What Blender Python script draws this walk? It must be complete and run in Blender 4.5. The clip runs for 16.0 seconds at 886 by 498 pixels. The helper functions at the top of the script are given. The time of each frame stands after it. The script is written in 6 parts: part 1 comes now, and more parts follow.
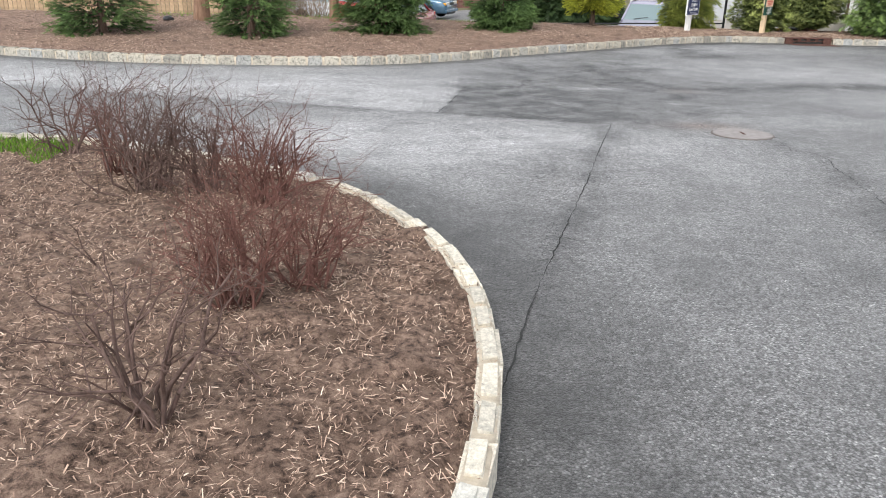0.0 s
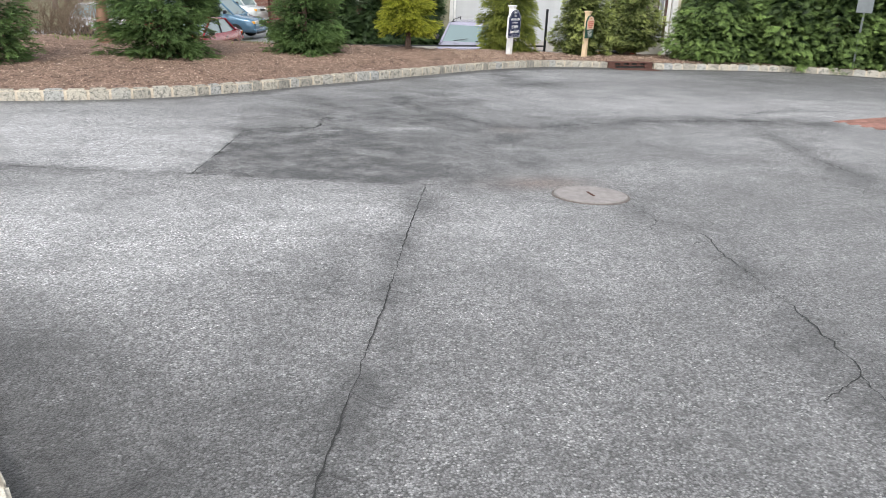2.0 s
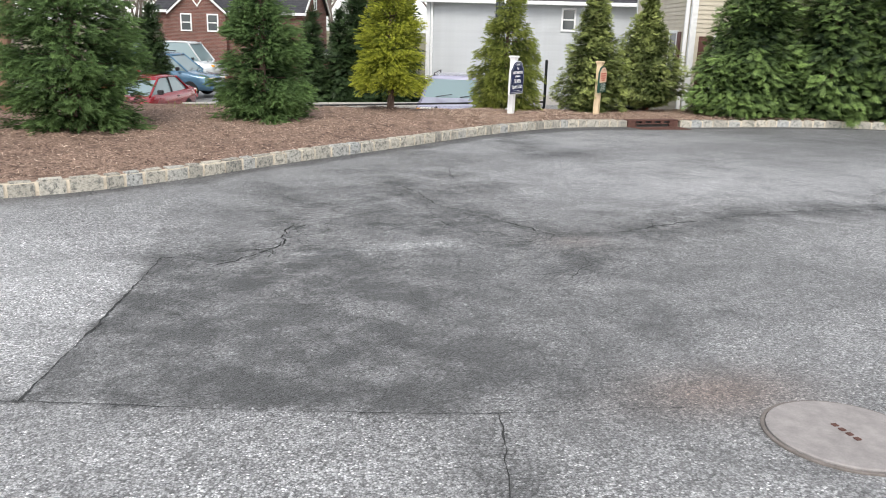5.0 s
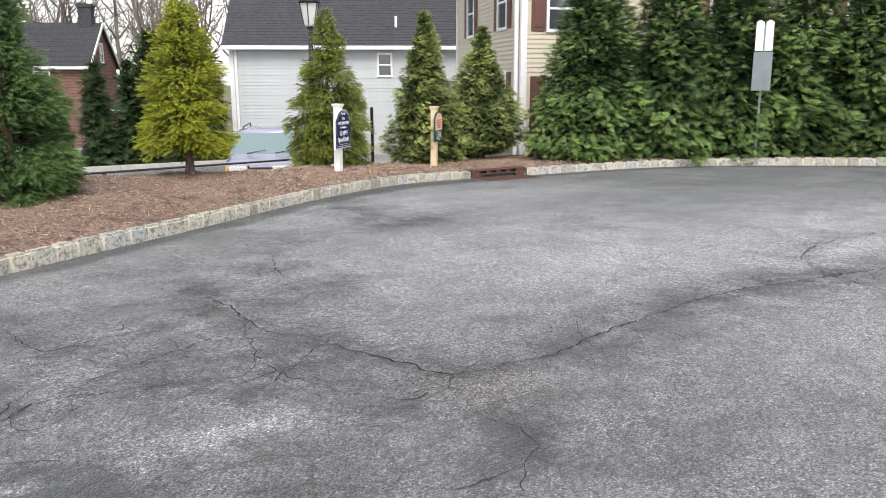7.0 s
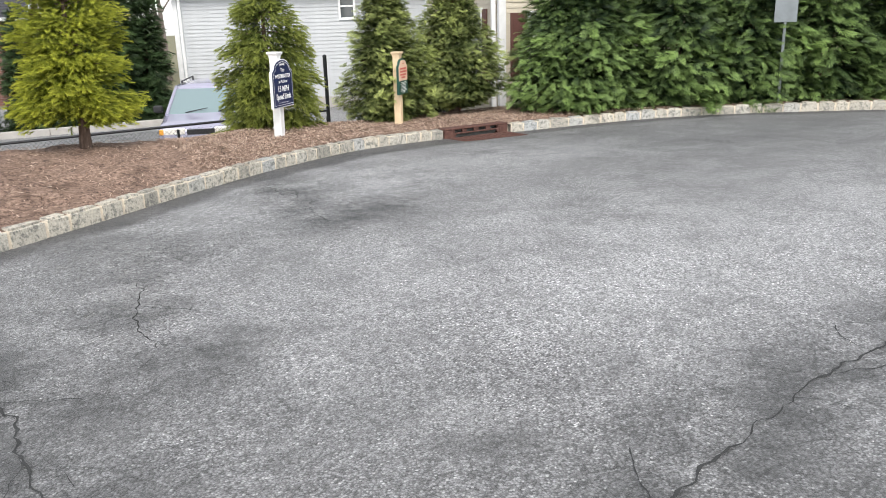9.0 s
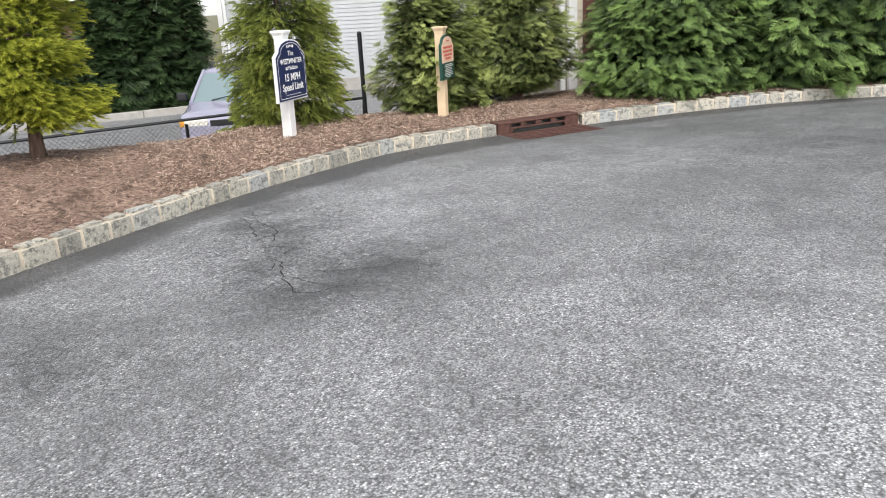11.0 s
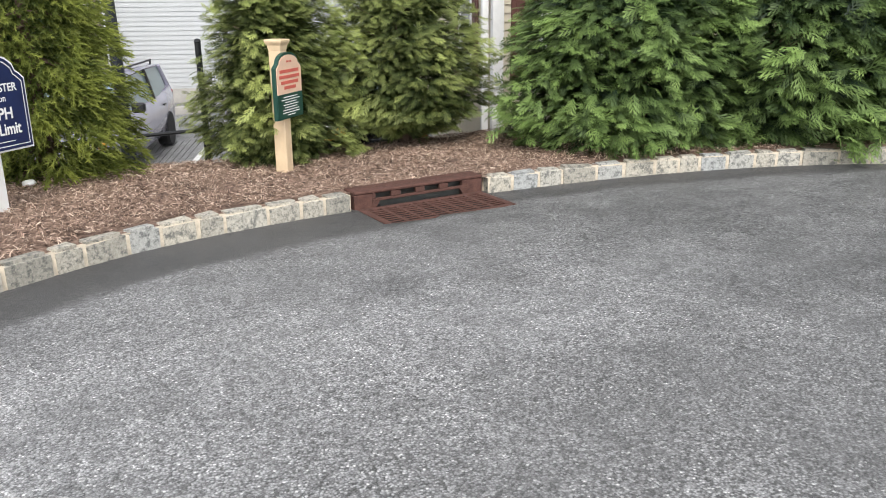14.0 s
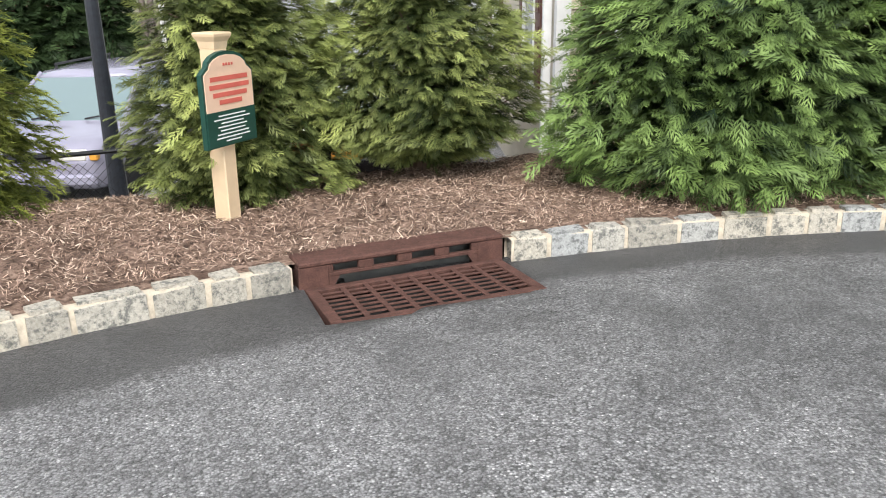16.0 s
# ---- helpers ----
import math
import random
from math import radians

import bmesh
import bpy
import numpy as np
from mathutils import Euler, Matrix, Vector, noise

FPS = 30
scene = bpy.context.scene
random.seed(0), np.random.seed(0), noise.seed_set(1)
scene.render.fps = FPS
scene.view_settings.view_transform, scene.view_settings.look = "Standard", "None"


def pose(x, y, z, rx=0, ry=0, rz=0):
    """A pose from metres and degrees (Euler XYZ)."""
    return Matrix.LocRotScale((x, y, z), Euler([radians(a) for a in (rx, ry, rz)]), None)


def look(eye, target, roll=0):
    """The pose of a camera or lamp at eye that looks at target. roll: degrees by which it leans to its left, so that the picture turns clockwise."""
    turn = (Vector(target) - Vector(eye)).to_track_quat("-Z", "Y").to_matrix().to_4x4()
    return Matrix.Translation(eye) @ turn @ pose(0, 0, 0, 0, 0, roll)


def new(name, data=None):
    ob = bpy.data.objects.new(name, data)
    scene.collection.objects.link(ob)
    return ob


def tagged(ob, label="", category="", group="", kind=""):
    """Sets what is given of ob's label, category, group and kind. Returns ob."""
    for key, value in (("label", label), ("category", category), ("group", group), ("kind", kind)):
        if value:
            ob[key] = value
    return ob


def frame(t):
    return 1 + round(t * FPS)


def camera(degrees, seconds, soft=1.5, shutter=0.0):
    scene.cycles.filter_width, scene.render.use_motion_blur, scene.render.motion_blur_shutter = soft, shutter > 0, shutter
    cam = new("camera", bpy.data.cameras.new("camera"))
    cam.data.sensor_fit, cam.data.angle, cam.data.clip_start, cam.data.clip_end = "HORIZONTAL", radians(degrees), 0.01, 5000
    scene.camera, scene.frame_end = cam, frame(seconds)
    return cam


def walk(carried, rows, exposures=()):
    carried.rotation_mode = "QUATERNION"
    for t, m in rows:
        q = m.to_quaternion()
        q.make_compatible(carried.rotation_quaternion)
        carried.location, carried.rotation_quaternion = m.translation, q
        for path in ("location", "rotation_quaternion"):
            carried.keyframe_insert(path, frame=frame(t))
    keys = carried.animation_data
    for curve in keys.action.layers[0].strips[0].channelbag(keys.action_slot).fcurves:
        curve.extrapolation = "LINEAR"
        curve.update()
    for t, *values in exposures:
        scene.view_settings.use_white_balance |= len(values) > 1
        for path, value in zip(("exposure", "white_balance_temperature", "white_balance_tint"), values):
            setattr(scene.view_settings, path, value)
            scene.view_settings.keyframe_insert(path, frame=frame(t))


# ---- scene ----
cam = camera(58.7, 16.0, 1.0)
METRES, EYE, TILT, LEAN, TURN = 18.9, 1.383, 0.0, 0.0, 0.0
ROWS = [
    (0.0, 0.0, 0.0, 0.0, 0.38, -20.91, -1.01),
    (0.5, 0.0101, 0.0305, -0.0019, -3.9, -20.55, -1.35),
    (1.0, 0.018, 0.0598, -0.0029, -7.23, -20.12, -1.86),
    (1.5, 0.0259, 0.0905, -0.0045, -9.88, -19.69, -2.17),
    (2.0, 0.0312, 0.1214, -0.0055, -11.76, -19.3, -2.33),
    (2.5, 0.0361, 0.1512, -0.0067, -13.43, -19.03, -2.34),
    (3.0, 0.0403, 0.1816, -0.0079, -14.15, -18.99, -2.36),
    (5.5, 0.0453, 0.336, -0.0141, -14.71, -13.11, -1.01),
    (6.0, 0.0537, 0.3681, -0.0141, -20.25, -10.42, -0.37),
    (6.5, 0.0639, 0.3999, -0.0168, -25.27, -10.78, -0.15),
    (7.0, 0.0754, 0.4295, -0.0184, -27.94, -12.15, 0.16),
    (7.5, 0.0893, 0.4589, -0.0197, -29.24, -13.66, 0.34),
    (8.0, 0.105, 0.4872, -0.0217, -30.61, -15.3, 0.42),
    (8.5, 0.1235, 0.5124, -0.0215, -31.35, -16.01, 0.93),
    (9.0, 0.1422, 0.537, -0.0222, -29.76, -16.07, 1.61),
    (11.5, 0.2326, 0.6655, -0.0264, -24.68, -18.2, 2.94),
    (12.0, 0.2526, 0.6893, -0.0261, -26.63, -19.03, 2.8),
    (12.5, 0.2738, 0.7122, -0.027, -28.05, -19.43, 2.12),
    (13.0, 0.2962, 0.7348, -0.0266, -29.02, -19.35, 1.17),
    (13.5, 0.3161, 0.758, -0.0268, -28.66, -18.25, 0.76),
    (14.0, 0.3377, 0.7791, -0.0282, -27.19, -17.63, 0.6),
    (14.5, 0.3569, 0.8038, -0.0295, -25.17, -17.61, 0.88),
    (15.0, 0.3777, 0.8257, -0.0304, -24.38, -17.35, 1.41),
    (15.5, 0.3966, 0.8475, -0.0314, -22.6, -17.64, 1.49),
    (16.0, 0.4157, 0.8706, -0.033, -20.06, -18.21, 0.76),
]
walk(cam, [(t, pose(0, 0, EYE, TILT, LEAN, TURN) @ pose(METRES * x, METRES * y, METRES * z, 90 + pitch, roll, yaw)) for t, x, y, z, yaw, pitch, roll in ROWS],
     [(0.0, 0.88), (6.0, 0.92), (9.0, 1.06), (11.5, 0.93), (12.5, 0.95), (14.5, 1.0), (16.0, 1.14)])

# ---- light ----
world = bpy.data.worlds.new("overcast_sky")
scene.world = world
world.use_nodes = True
wn, wl = world.node_tree.nodes, world.node_tree.links
sky = wn.new("ShaderNodeTexSky")
sky.sky_type, sky.sun_disc = "NISHITA", False
sky.sun_elevation, sky.sun_rotation = radians(48), radians(200)
sky.air_density, sky.dust_density, sky.ozone_density = 1.0, 1.0, 1.0
pale = wn.new("ShaderNodeHueSaturation")
pale.inputs["Saturation"].default_value = 0.22
wl.new(sky.outputs["Color"], pale.inputs["Color"])
wl.new(pale.outputs["Color"], wn["Background"].inputs["Color"])
wn["Background"].inputs["Strength"].default_value = 0.15

sun_data = bpy.data.lights.new("sun", "SUN")
sun_data.energy, sun_data.angle, sun_data.color = 1.4, radians(25), (1.0, 0.96, 0.9)
sun = new("sun", sun_data)
sun.matrix_world = look((-6, -10, 20), (0, 6, 0))


# ---- materials ----
def material(name, rough=0.8, metal=0.0, spec=0.5):
    m = bpy.data.materials.new(name)
    m.use_nodes = True
    b = m.node_tree.nodes["Principled BSDF"]
    b.inputs["Roughness"].default_value = rough
    b.inputs["Metallic"].default_value = metal
    b.inputs["Specular IOR Level"].default_value = spec
    return m, m.node_tree.nodes, m.node_tree.links, b


def noise_node(n, l, scale, detail=4.0, rough=0.6, vec=None, w=0.0):
    t = n.new("ShaderNodeTexNoise")
    t.inputs["Scale"].default_value, t.inputs["Detail"].default_value, t.inputs["Roughness"].default_value = scale, detail, rough
    if vec is not None:
        l.new(vec, t.inputs["Vector"])
    return t


def ramp(n, l, src, stops):
    r = n.new("ShaderNodeValToRGB")
    e = r.color_ramp.elements
    while len(e) < len(stops):
        e.new(0.5)
    for el, (p, c) in zip(e, stops):
        el.position, el.color = p, (*c, 1) if len(c) == 3 else c
    l.new(src, r.inputs["Fac"])
    return r


def mixc(n, l, fac, a, b, mode="MIX"):
    m = n.new("ShaderNodeMix")
    m.data_type, m.blend_type = "RGBA", mode
    for sock, v in ((m.inputs[0], fac), (m.inputs[6], a), (m.inputs[7], b)):
        if isinstance(v, (int, float)):
            sock.default_value = v
        elif isinstance(v, tuple):
            sock.default_value = (*v, 1)
        else:
            l.new(v, sock)
    return m.outputs[2]


def bump(n, l, b, height, strength=0.4, dist=0.01):
    k = n.new("ShaderNodeBump")
    k.inputs["Strength"].default_value, k.inputs["Distance"].default_value = strength, dist
    l.new(height, k.inputs["Height"])
    l.new(k.outputs["Normal"], b.inputs["Normal"])


def coords(n, kind="Object"):
    return n.new("ShaderNodeTexCoord").outputs[kind]


def plain(name, colour, rough=0.6, metal=0.0, vary=0.15, scale=12.0, rel=0.1, spec=0.5, per_object=0.0):
    """Painted or cast surface with a little mottling, relief and roughness change."""
    m, n, l, b = material(name, rough, metal, spec)
    v = coords(n)
    a = noise_node(n, l, scale, 5, 0.65, v)
    c = noise_node(n, l, scale * 9, 3, 0.6, v)
    dark = tuple(k * (1 - vary) for k in colour)
    light = tuple(min(1, k * (1 + vary * 0.7)) for k in colour)
    col = ramp(n, l, a.outputs["Fac"], [(0.3, dark), (0.7, light)]).outputs["Color"]
    col = mixc(n, l, vary * 0.8, col, ramp(n, l, c.outputs["Fac"], [(0.3, dark), (0.75, light)]).outputs["Color"])
    if per_object:
        rnd = n.new("ShaderNodeObjectInfo").outputs["Random"]
        col = mixc(n, l, 1.0, col, ramp(n, l, rnd, [(0, (1 - per_object,) * 3), (1, (1 + per_object,) * 3)]).outputs["Color"], "MULTIPLY")
    l.new(col, b.inputs["Base Color"])
    if rel:
        bump(n, l, b, c.outputs["Fac"], rel, 0.004)
    return m


def asphalt_mat(name, low, high, stained=True):
    """Worn asphalt: stones of two sizes with dark gaps, a few bright chips painted as glints, soft blotches."""
    m, n, l, b = material(name, 0.5, 0, 0.7)
    v = coords(n)
    cell = n.new("ShaderNodeTexVoronoi")
    cell.inputs["Scale"].default_value = 108
    l.new(v, cell.inputs["Vector"])
    lumps = n.new("ShaderNodeTexVoronoi")
    lumps.inputs["Scale"].default_value = 46
    l.new(v, lumps.inputs["Vector"])
    fine = noise_node(n, l, 190, 3, 0.8, v)
    big = noise_node(n, l, 0.7, 5, 0.6, v)
    mid = noise_node(n, l, 2.6, 6, 0.68, v)
    base = ramp(n, l, big.outputs["Fac"], [(0.3, low), (0.7, high)]).outputs["Color"]
    base = mixc(n, l, 0.8, base, ramp(n, l, mid.outputs["Fac"], [(0.34, (0.62,) * 3), (0.5, (1.0,) * 3), (0.68, (1.22,) * 3)]).outputs["Color"], "MULTIPLY")
    grains = n.new("ShaderNodeSeparateColor")
    l.new(cell.outputs["Color"], grains.inputs["Color"])
    worn = ramp(n, l, noise_node(n, l, 1.3, 4, 0.6, v).outputs["Fac"], [(0.35, (0.78,) * 3), (0.65, (1.0,) * 3)]).outputs["Color"]
    base = mixc(n, l, worn, base, ramp(n, l, grains.outputs["Red"], [(0.0, (0.14,) * 3), (0.3, (0.6,) * 3), (0.6, (1.05,) * 3), (0.95, (1.38,) * 3), (0.988, (2.3, 2.3, 2.25))]).outputs["Color"], "MULTIPLY")
    group = n.new("ShaderNodeSeparateColor")
    l.new(lumps.outputs["Color"], group.inputs["Color"])
    base = mixc(n, l, 1.0, base, ramp(n, l, group.outputs["Green"], [(0.0, (0.74,) * 3), (0.5, (1.0,) * 3), (1.0, (1.22,) * 3)]).outputs["Color"], "MULTIPLY")
    base = mixc(n, l, worn, base, ramp(n, l, cell.outputs["Distance"], [(0.3, (1.12,) * 3), (0.75, (0.36,) * 3)]).outputs["Color"], "MULTIPLY")
    base = mixc(n, l, 0.8, base, ramp(n, l, fine.outputs["Fac"], [(0.34, (0.5,) * 3), (0.62, (1.3,) * 3)]).outputs["Color"], "MULTIPLY")
    if stained:
        at = n.new("ShaderNodeAttribute")
        at.attribute_name = "stain_sheen"
        sep = n.new("ShaderNodeSeparateColor")
        l.new(at.outputs["Color"], sep.inputs["Color"])
        edge = n.new("ShaderNodeMath")
        edge.operation = "MULTIPLY"
        l.new(sep.outputs["Red"], edge.inputs[0])
        l.new(ramp(n, l, noise_node(n, l, 2.3, 7, 0.7, v).outputs["Fac"], [(0.4, (0.3,) * 3), (0.56, (1.1,) * 3)]).outputs["Color"], edge.inputs[1])
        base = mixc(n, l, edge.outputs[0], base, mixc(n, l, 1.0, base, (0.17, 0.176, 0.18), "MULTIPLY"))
        shift = mixc(n, l, 0.12, v, noise_node(n, l, 4.0, 5, 0.7, v).outputs["Color"], "ADD")
        craze = n.new("ShaderNodeTexVoronoi")
        craze.feature = "DISTANCE_TO_EDGE"
        craze.inputs["Scale"].default_value = 4.2
        l.new(shift, craze.inputs["Vector"])
        hair = n.new("ShaderNodeMath")
        hair.operation = "MULTIPLY"
        l.new(ramp(n, l, craze.outputs["Distance"], [(0.006, (1.0,) * 3), (0.03, (0.0,) * 3)]).outputs["Color"], hair.inputs[0])
        l.new(ramp(n, l, edge.outputs[0], [(0.18, (0.0,) * 3), (0.5, (0.8,) * 3)]).outputs["Color"], hair.inputs[1])
        base = mixc(n, l, hair.outputs[0], base, mixc(n, l, 1.0, base, (0.25, 0.25, 0.25), "MULTIPLY"))
        base = mixc(n, l, sep.outputs["Green"], base, mixc(n, l, 1.0, base, (0.95, 0.55, 0.36), "MULTIPLY"))
        base = mixc(n, l, sep.outputs["Blue"], base, mixc(n, l, 1.0, base, (2.25, 2.25, 2.26), "MULTIPLY"))
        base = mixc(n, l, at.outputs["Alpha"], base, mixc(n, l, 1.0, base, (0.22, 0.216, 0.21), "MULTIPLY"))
    l.new(base, b.inputs["Base Color"])
    l.new(ramp(n, l, big.outputs["Fac"], [(0.3, (0.58,) * 3), (0.7, (0.46,) * 3)]).outputs["Color"], b.inputs["Roughness"])
    h = n.new("ShaderNodeMath")
    h.operation = "SUBTRACT"
    l.new(fine.outputs["Fac"], h.inputs[0])
    l.new(cell.outputs["Distance"], h.inputs[1])
    b.inputs["Sheen Weight"].default_value, b.inputs["Sheen Roughness"].default_value = 0.12, 0.4
    bump(n, l, b, h.outputs[0], 0.75, 0.007)
    return m


def mulch_mat(name, chip=False, gain=1.0):
    m, n, l, b = material(name, 0.9, 0, 0.25)
    v = coords(n)
    big = noise_node(n, l, 1.1, 4, 0.6, v)
    mid = noise_node(n, l, 26, 6, 0.75, v)
    col = ramp(n, l, mid.outputs["Fac"], [(0.37, (0.05, 0.034, 0.028)), (0.49, (0.21, 0.145, 0.116)), (0.66, (0.43, 0.32, 0.26))]).outputs["Color"]
    col = mixc(n, l, 0.5, col, ramp(n, l, big.outputs["Fac"], [(0.35, (0.75, 0.68, 0.63)), (0.65, (1.25, 1.2, 1.12))]).outputs["Color"], "MULTIPLY")
    if chip:
        rnd = n.new("ShaderNodeNewGeometry").outputs["Random Per Island"]
        col = mixc(n, l, 0.75, col, ramp(n, l, rnd, [(0, (0.03, 0.02, 0.016)), (0.34, (0.1, 0.066, 0.05)), (0.62, (0.33, 0.235, 0.185)), (0.88, (0.5, 0.39, 0.31)), (0.98, (0.68, 0.58, 0.48))]).outputs["Color"])
    clod = noise_node(n, l, 6.5, 5, 0.65, v)
    col = mixc(n, l, 0.8, col, ramp(n, l, clod.outputs["Fac"], [(0.5, (1.12,) * 3), (0.58, (0.9,) * 3), (0.66, (0.36, 0.33, 0.31))]).outputs["Color"], "MULTIPLY")
    col = mixc(n, l, 1.0, col, (gain, gain * 0.99, gain * 0.97), "MULTIPLY")
    l.new(col, b.inputs["Base Color"])
    bump(n, l, b, noise_node(n, l, 60, 4, 0.7, v).outputs["Fac"], 0.8, 0.012)
    return m


def stone_mat(name, lichened=0.85, bright=1.0):
    m, n, l, b = material(name, 0.85, 0, 0.3)
    v = coords(n)
    rnd = n.new("ShaderNodeObjectInfo").outputs["Random"]
    tone = ramp(n, l, rnd, [(0, (0.42, 0.395, 0.34)), (0.35, (0.58, 0.54, 0.46)), (0.7, (0.66, 0.61, 0.51)), (1, (0.5, 0.51, 0.5))]).outputs["Color"]
    off = n.new("ShaderNodeVectorMath")
    off.operation = "ADD"
    l.new(v, off.inputs[0])
    sc = n.new("ShaderNodeVectorMath")
    sc.operation = "SCALE"
    sc.inputs[0].default_value = (17, 9, 23)
    l.new(rnd, sc.inputs["Scale"])
    l.new(sc.outputs[0], off.inputs[1])
    lichen = noise_node(n, l, 22, 6, 0.8, off.outputs[0])
    fleck = noise_node(n, l, 55, 5, 0.75, off.outputs[0])
    col = mixc(n, l, ramp(n, l, lichen.outputs["Fac"], [(0.49, (0, 0, 0)), (0.6, (lichened,) * 3)]).outputs["Color"], tone, (0.12, 0.13, 0.125))
    col = mixc(n, l, 1.0, col, (bright, bright, bright), "MULTIPLY")
    col = mixc(n, l, 0.7, col, ramp(n, l, fleck.outputs["Fac"], [(0.3, (0.5,) * 3), (0.7, (1.35,) * 3)]).outputs["Color"], "MULTIPLY")
    l.new(col, b.inputs["Base Color"])
    bump(n, l, b, fleck.outputs["Fac"], 0.6, 0.01)
    return m


def leaf_mat(name, dark, light, trans=0.3):
    m, n, l, b = material(name, 0.55, 0, 0.35)
    at = n.new("ShaderNodeAttribute")
    at.attribute_name = "tint"
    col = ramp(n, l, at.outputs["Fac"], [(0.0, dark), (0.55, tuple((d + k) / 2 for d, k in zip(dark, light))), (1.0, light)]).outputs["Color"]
    v = coords(n)
    col = mixc(n, l, 0.5, col, ramp(n, l, noise_node(n, l, 3.5, 3, 0.6, v).outputs["Fac"], [(0.3, (0.7, 0.75, 0.7)), (0.7, (1.25, 1.2, 1.1))]).outputs["Color"], "MULTIPLY")
    l.new(col, b.inputs["Base Color"])
    tr = n.new("ShaderNodeBsdfTranslucent")
    l.new(col, tr.inputs["Color"])
    mx = n.new("ShaderNodeMixShader")
    mx.inputs[0].default_value = trans
    l.new(b.outputs[0], mx.inputs[1])
    l.new(tr.outputs[0], mx.inputs[2])
    l.new(mx.outputs[0], n["Material Output"].inputs["Surface"])
    return m


def bark_mat(name, a, c, scale=30):
    m, n, l, b = material(name, 0.9, 0, 0.2)
    v = coords(n)
    st = n.new("ShaderNodeMapping")
    st.inputs["Scale"].default_value = (1, 1, 0.25)
    l.new(v, st.inputs["Vector"])
    t = noise_node(n, l, scale, 5, 0.7, st.outputs[0])
    l.new(ramp(n, l, t.outputs["Fac"], [(0.3, a), (0.7, c)]).outputs["Color"], b.inputs["Base Color"])
    bump(n, l, b, t.outputs["Fac"], 0.7, 0.02)
    return m


def brick_mat(name):
    m, n, l, b = material(name, 0.9, 0, 0.25)
    br = n.new("ShaderNodeTexBrick")
    v = coords(n)
    sep = n.new("ShaderNodeSeparateXYZ")
    l.new(v, sep.inputs[0])
    add = n.new("ShaderNodeMath")
    add.operation = "ADD"
    l.new(sep.outputs["X"], add.inputs[0])
    l.new(sep.outputs["Y"], add.inputs[1])
    comb = n.new("ShaderNodeCombineXYZ")
    l.new(add.outputs[0], comb.inputs["X"])
    l.new(sep.outputs["Z"], comb.inputs["Y"])
    l.new(comb.outputs[0], br.inputs["Vector"])
    br.inputs["Scale"].default_value = 1.0
    br.inputs["Brick Width"].default_value, br.inputs["Row Height"].default_value, br.inputs["Mortar Size"].default_value = 0.22, 0.075, 0.008
    br.inputs["Color1"].default_value, br.inputs["Color2"].default_value = (0.12, 0.05, 0.04, 1), (0.2, 0.085, 0.065, 1)
    br.inputs["Mortar"].default_value = (0.24, 0.2, 0.18, 1)
    col = mixc(n, l, 0.6, br.outputs["Color"], ramp(n, l, noise_node(n, l, 1.5, 5, 0.7, v).outputs["Fac"], [(0.3, (0.7,) * 3), (0.7, (1.25,) * 3)]).outputs["Color"], "MULTIPLY")
    l.new(col, b.inputs["Base Color"])
    bump(n, l, b, br.outputs["Fac"], -0.5, 0.01)
    return m


def glass_mat(name, colour=(0.1, 0.13, 0.14), rough=0.05):
    m, n, l, b = material(name, rough, 0, 0.8)
    b.inputs["Base Color"].default_value = (*colour, 1)
    t = noise_node(n, l, 2.0, 3, 0.5, coords(n))
    l.new(ramp(n, l, t.outputs["Fac"], [(0.3, (rough,) * 3), (0.8, (rough + 0.1,) * 3)]).outputs["Color"], b.inputs["Roughness"])
    return m


M_ROAD = asphalt_mat("asphalt", (0.232, 0.232, 0.235), (0.32, 0.32, 0.324))
M_LOT = asphalt_mat("lot_asphalt", (0.26, 0.26, 0.26), (0.36, 0.36, 0.36), False)
M_CRACK = plain("crack_tar", (0.035, 0.036, 0.036), 0.8, 0, 0.5, 20, 0.4)
# both mulch bases are darker than their chips: shade between chips painted in
M_MULCH = mulch_mat("mulch", False, 0.72)
M_CHIP = mulch_mat("mulch_chips", True, 1.5)
M_BEDMULCH = mulch_mat("dry_mulch", False, 0.95)
M_BEDCHIP = mulch_mat("dry_mulch_chips", True, 1.5)
M_STONE = stone_mat("granite_block", 0.8, 0.84)
M_CLEANSTONE = stone_mat("pale_granite_block", 0.3, 1.22)
M_MORTAR = plain("mortar", (0.54, 0.47, 0.37), 0.95, 0, 0.3, 25, 0.5)
M_RUST = plain("rusty_cast_iron", (0.12, 0.056, 0.043), 0.85, 0.15, 0.7, 16, 0.8)
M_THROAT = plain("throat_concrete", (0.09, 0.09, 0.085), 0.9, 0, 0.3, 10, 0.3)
# near-black so that the pit's shade is in the colour
M_PITSHADE = plain("drain_pit_shade", (0.012, 0.011, 0.01), 0.95)
M_COVER = plain("manhole_iron", (0.31, 0.285, 0.275), 0.62, 0.1, 0.3, 14, 0.4)
M_RING = plain("manhole_ring", (0.2, 0.175, 0.16), 0.75, 0.2, 0.4, 20, 0.5)
M_PAVER = plain("red_paver", (0.3, 0.16, 0.13), 0.9, 0, 0.3, 20, 0.4, 0.3, 0.25)
M_WHITE = plain("white_paint", (0.8, 0.8, 0.79), 0.5, 0, 0.08, 6, 0.1)
M_CREAM = plain("cream_paint", (0.72, 0.55, 0.36), 0.55, 0, 0.1, 6, 0.1)
M_NAVY = plain("navy_paint", (0.012, 0.022, 0.085), 0.4, 0, 0.2, 8, 0.05)
M_GREEN = plain("green_paint", (0.012, 0.06, 0.045), 0.45, 0, 0.2, 8, 0.05)
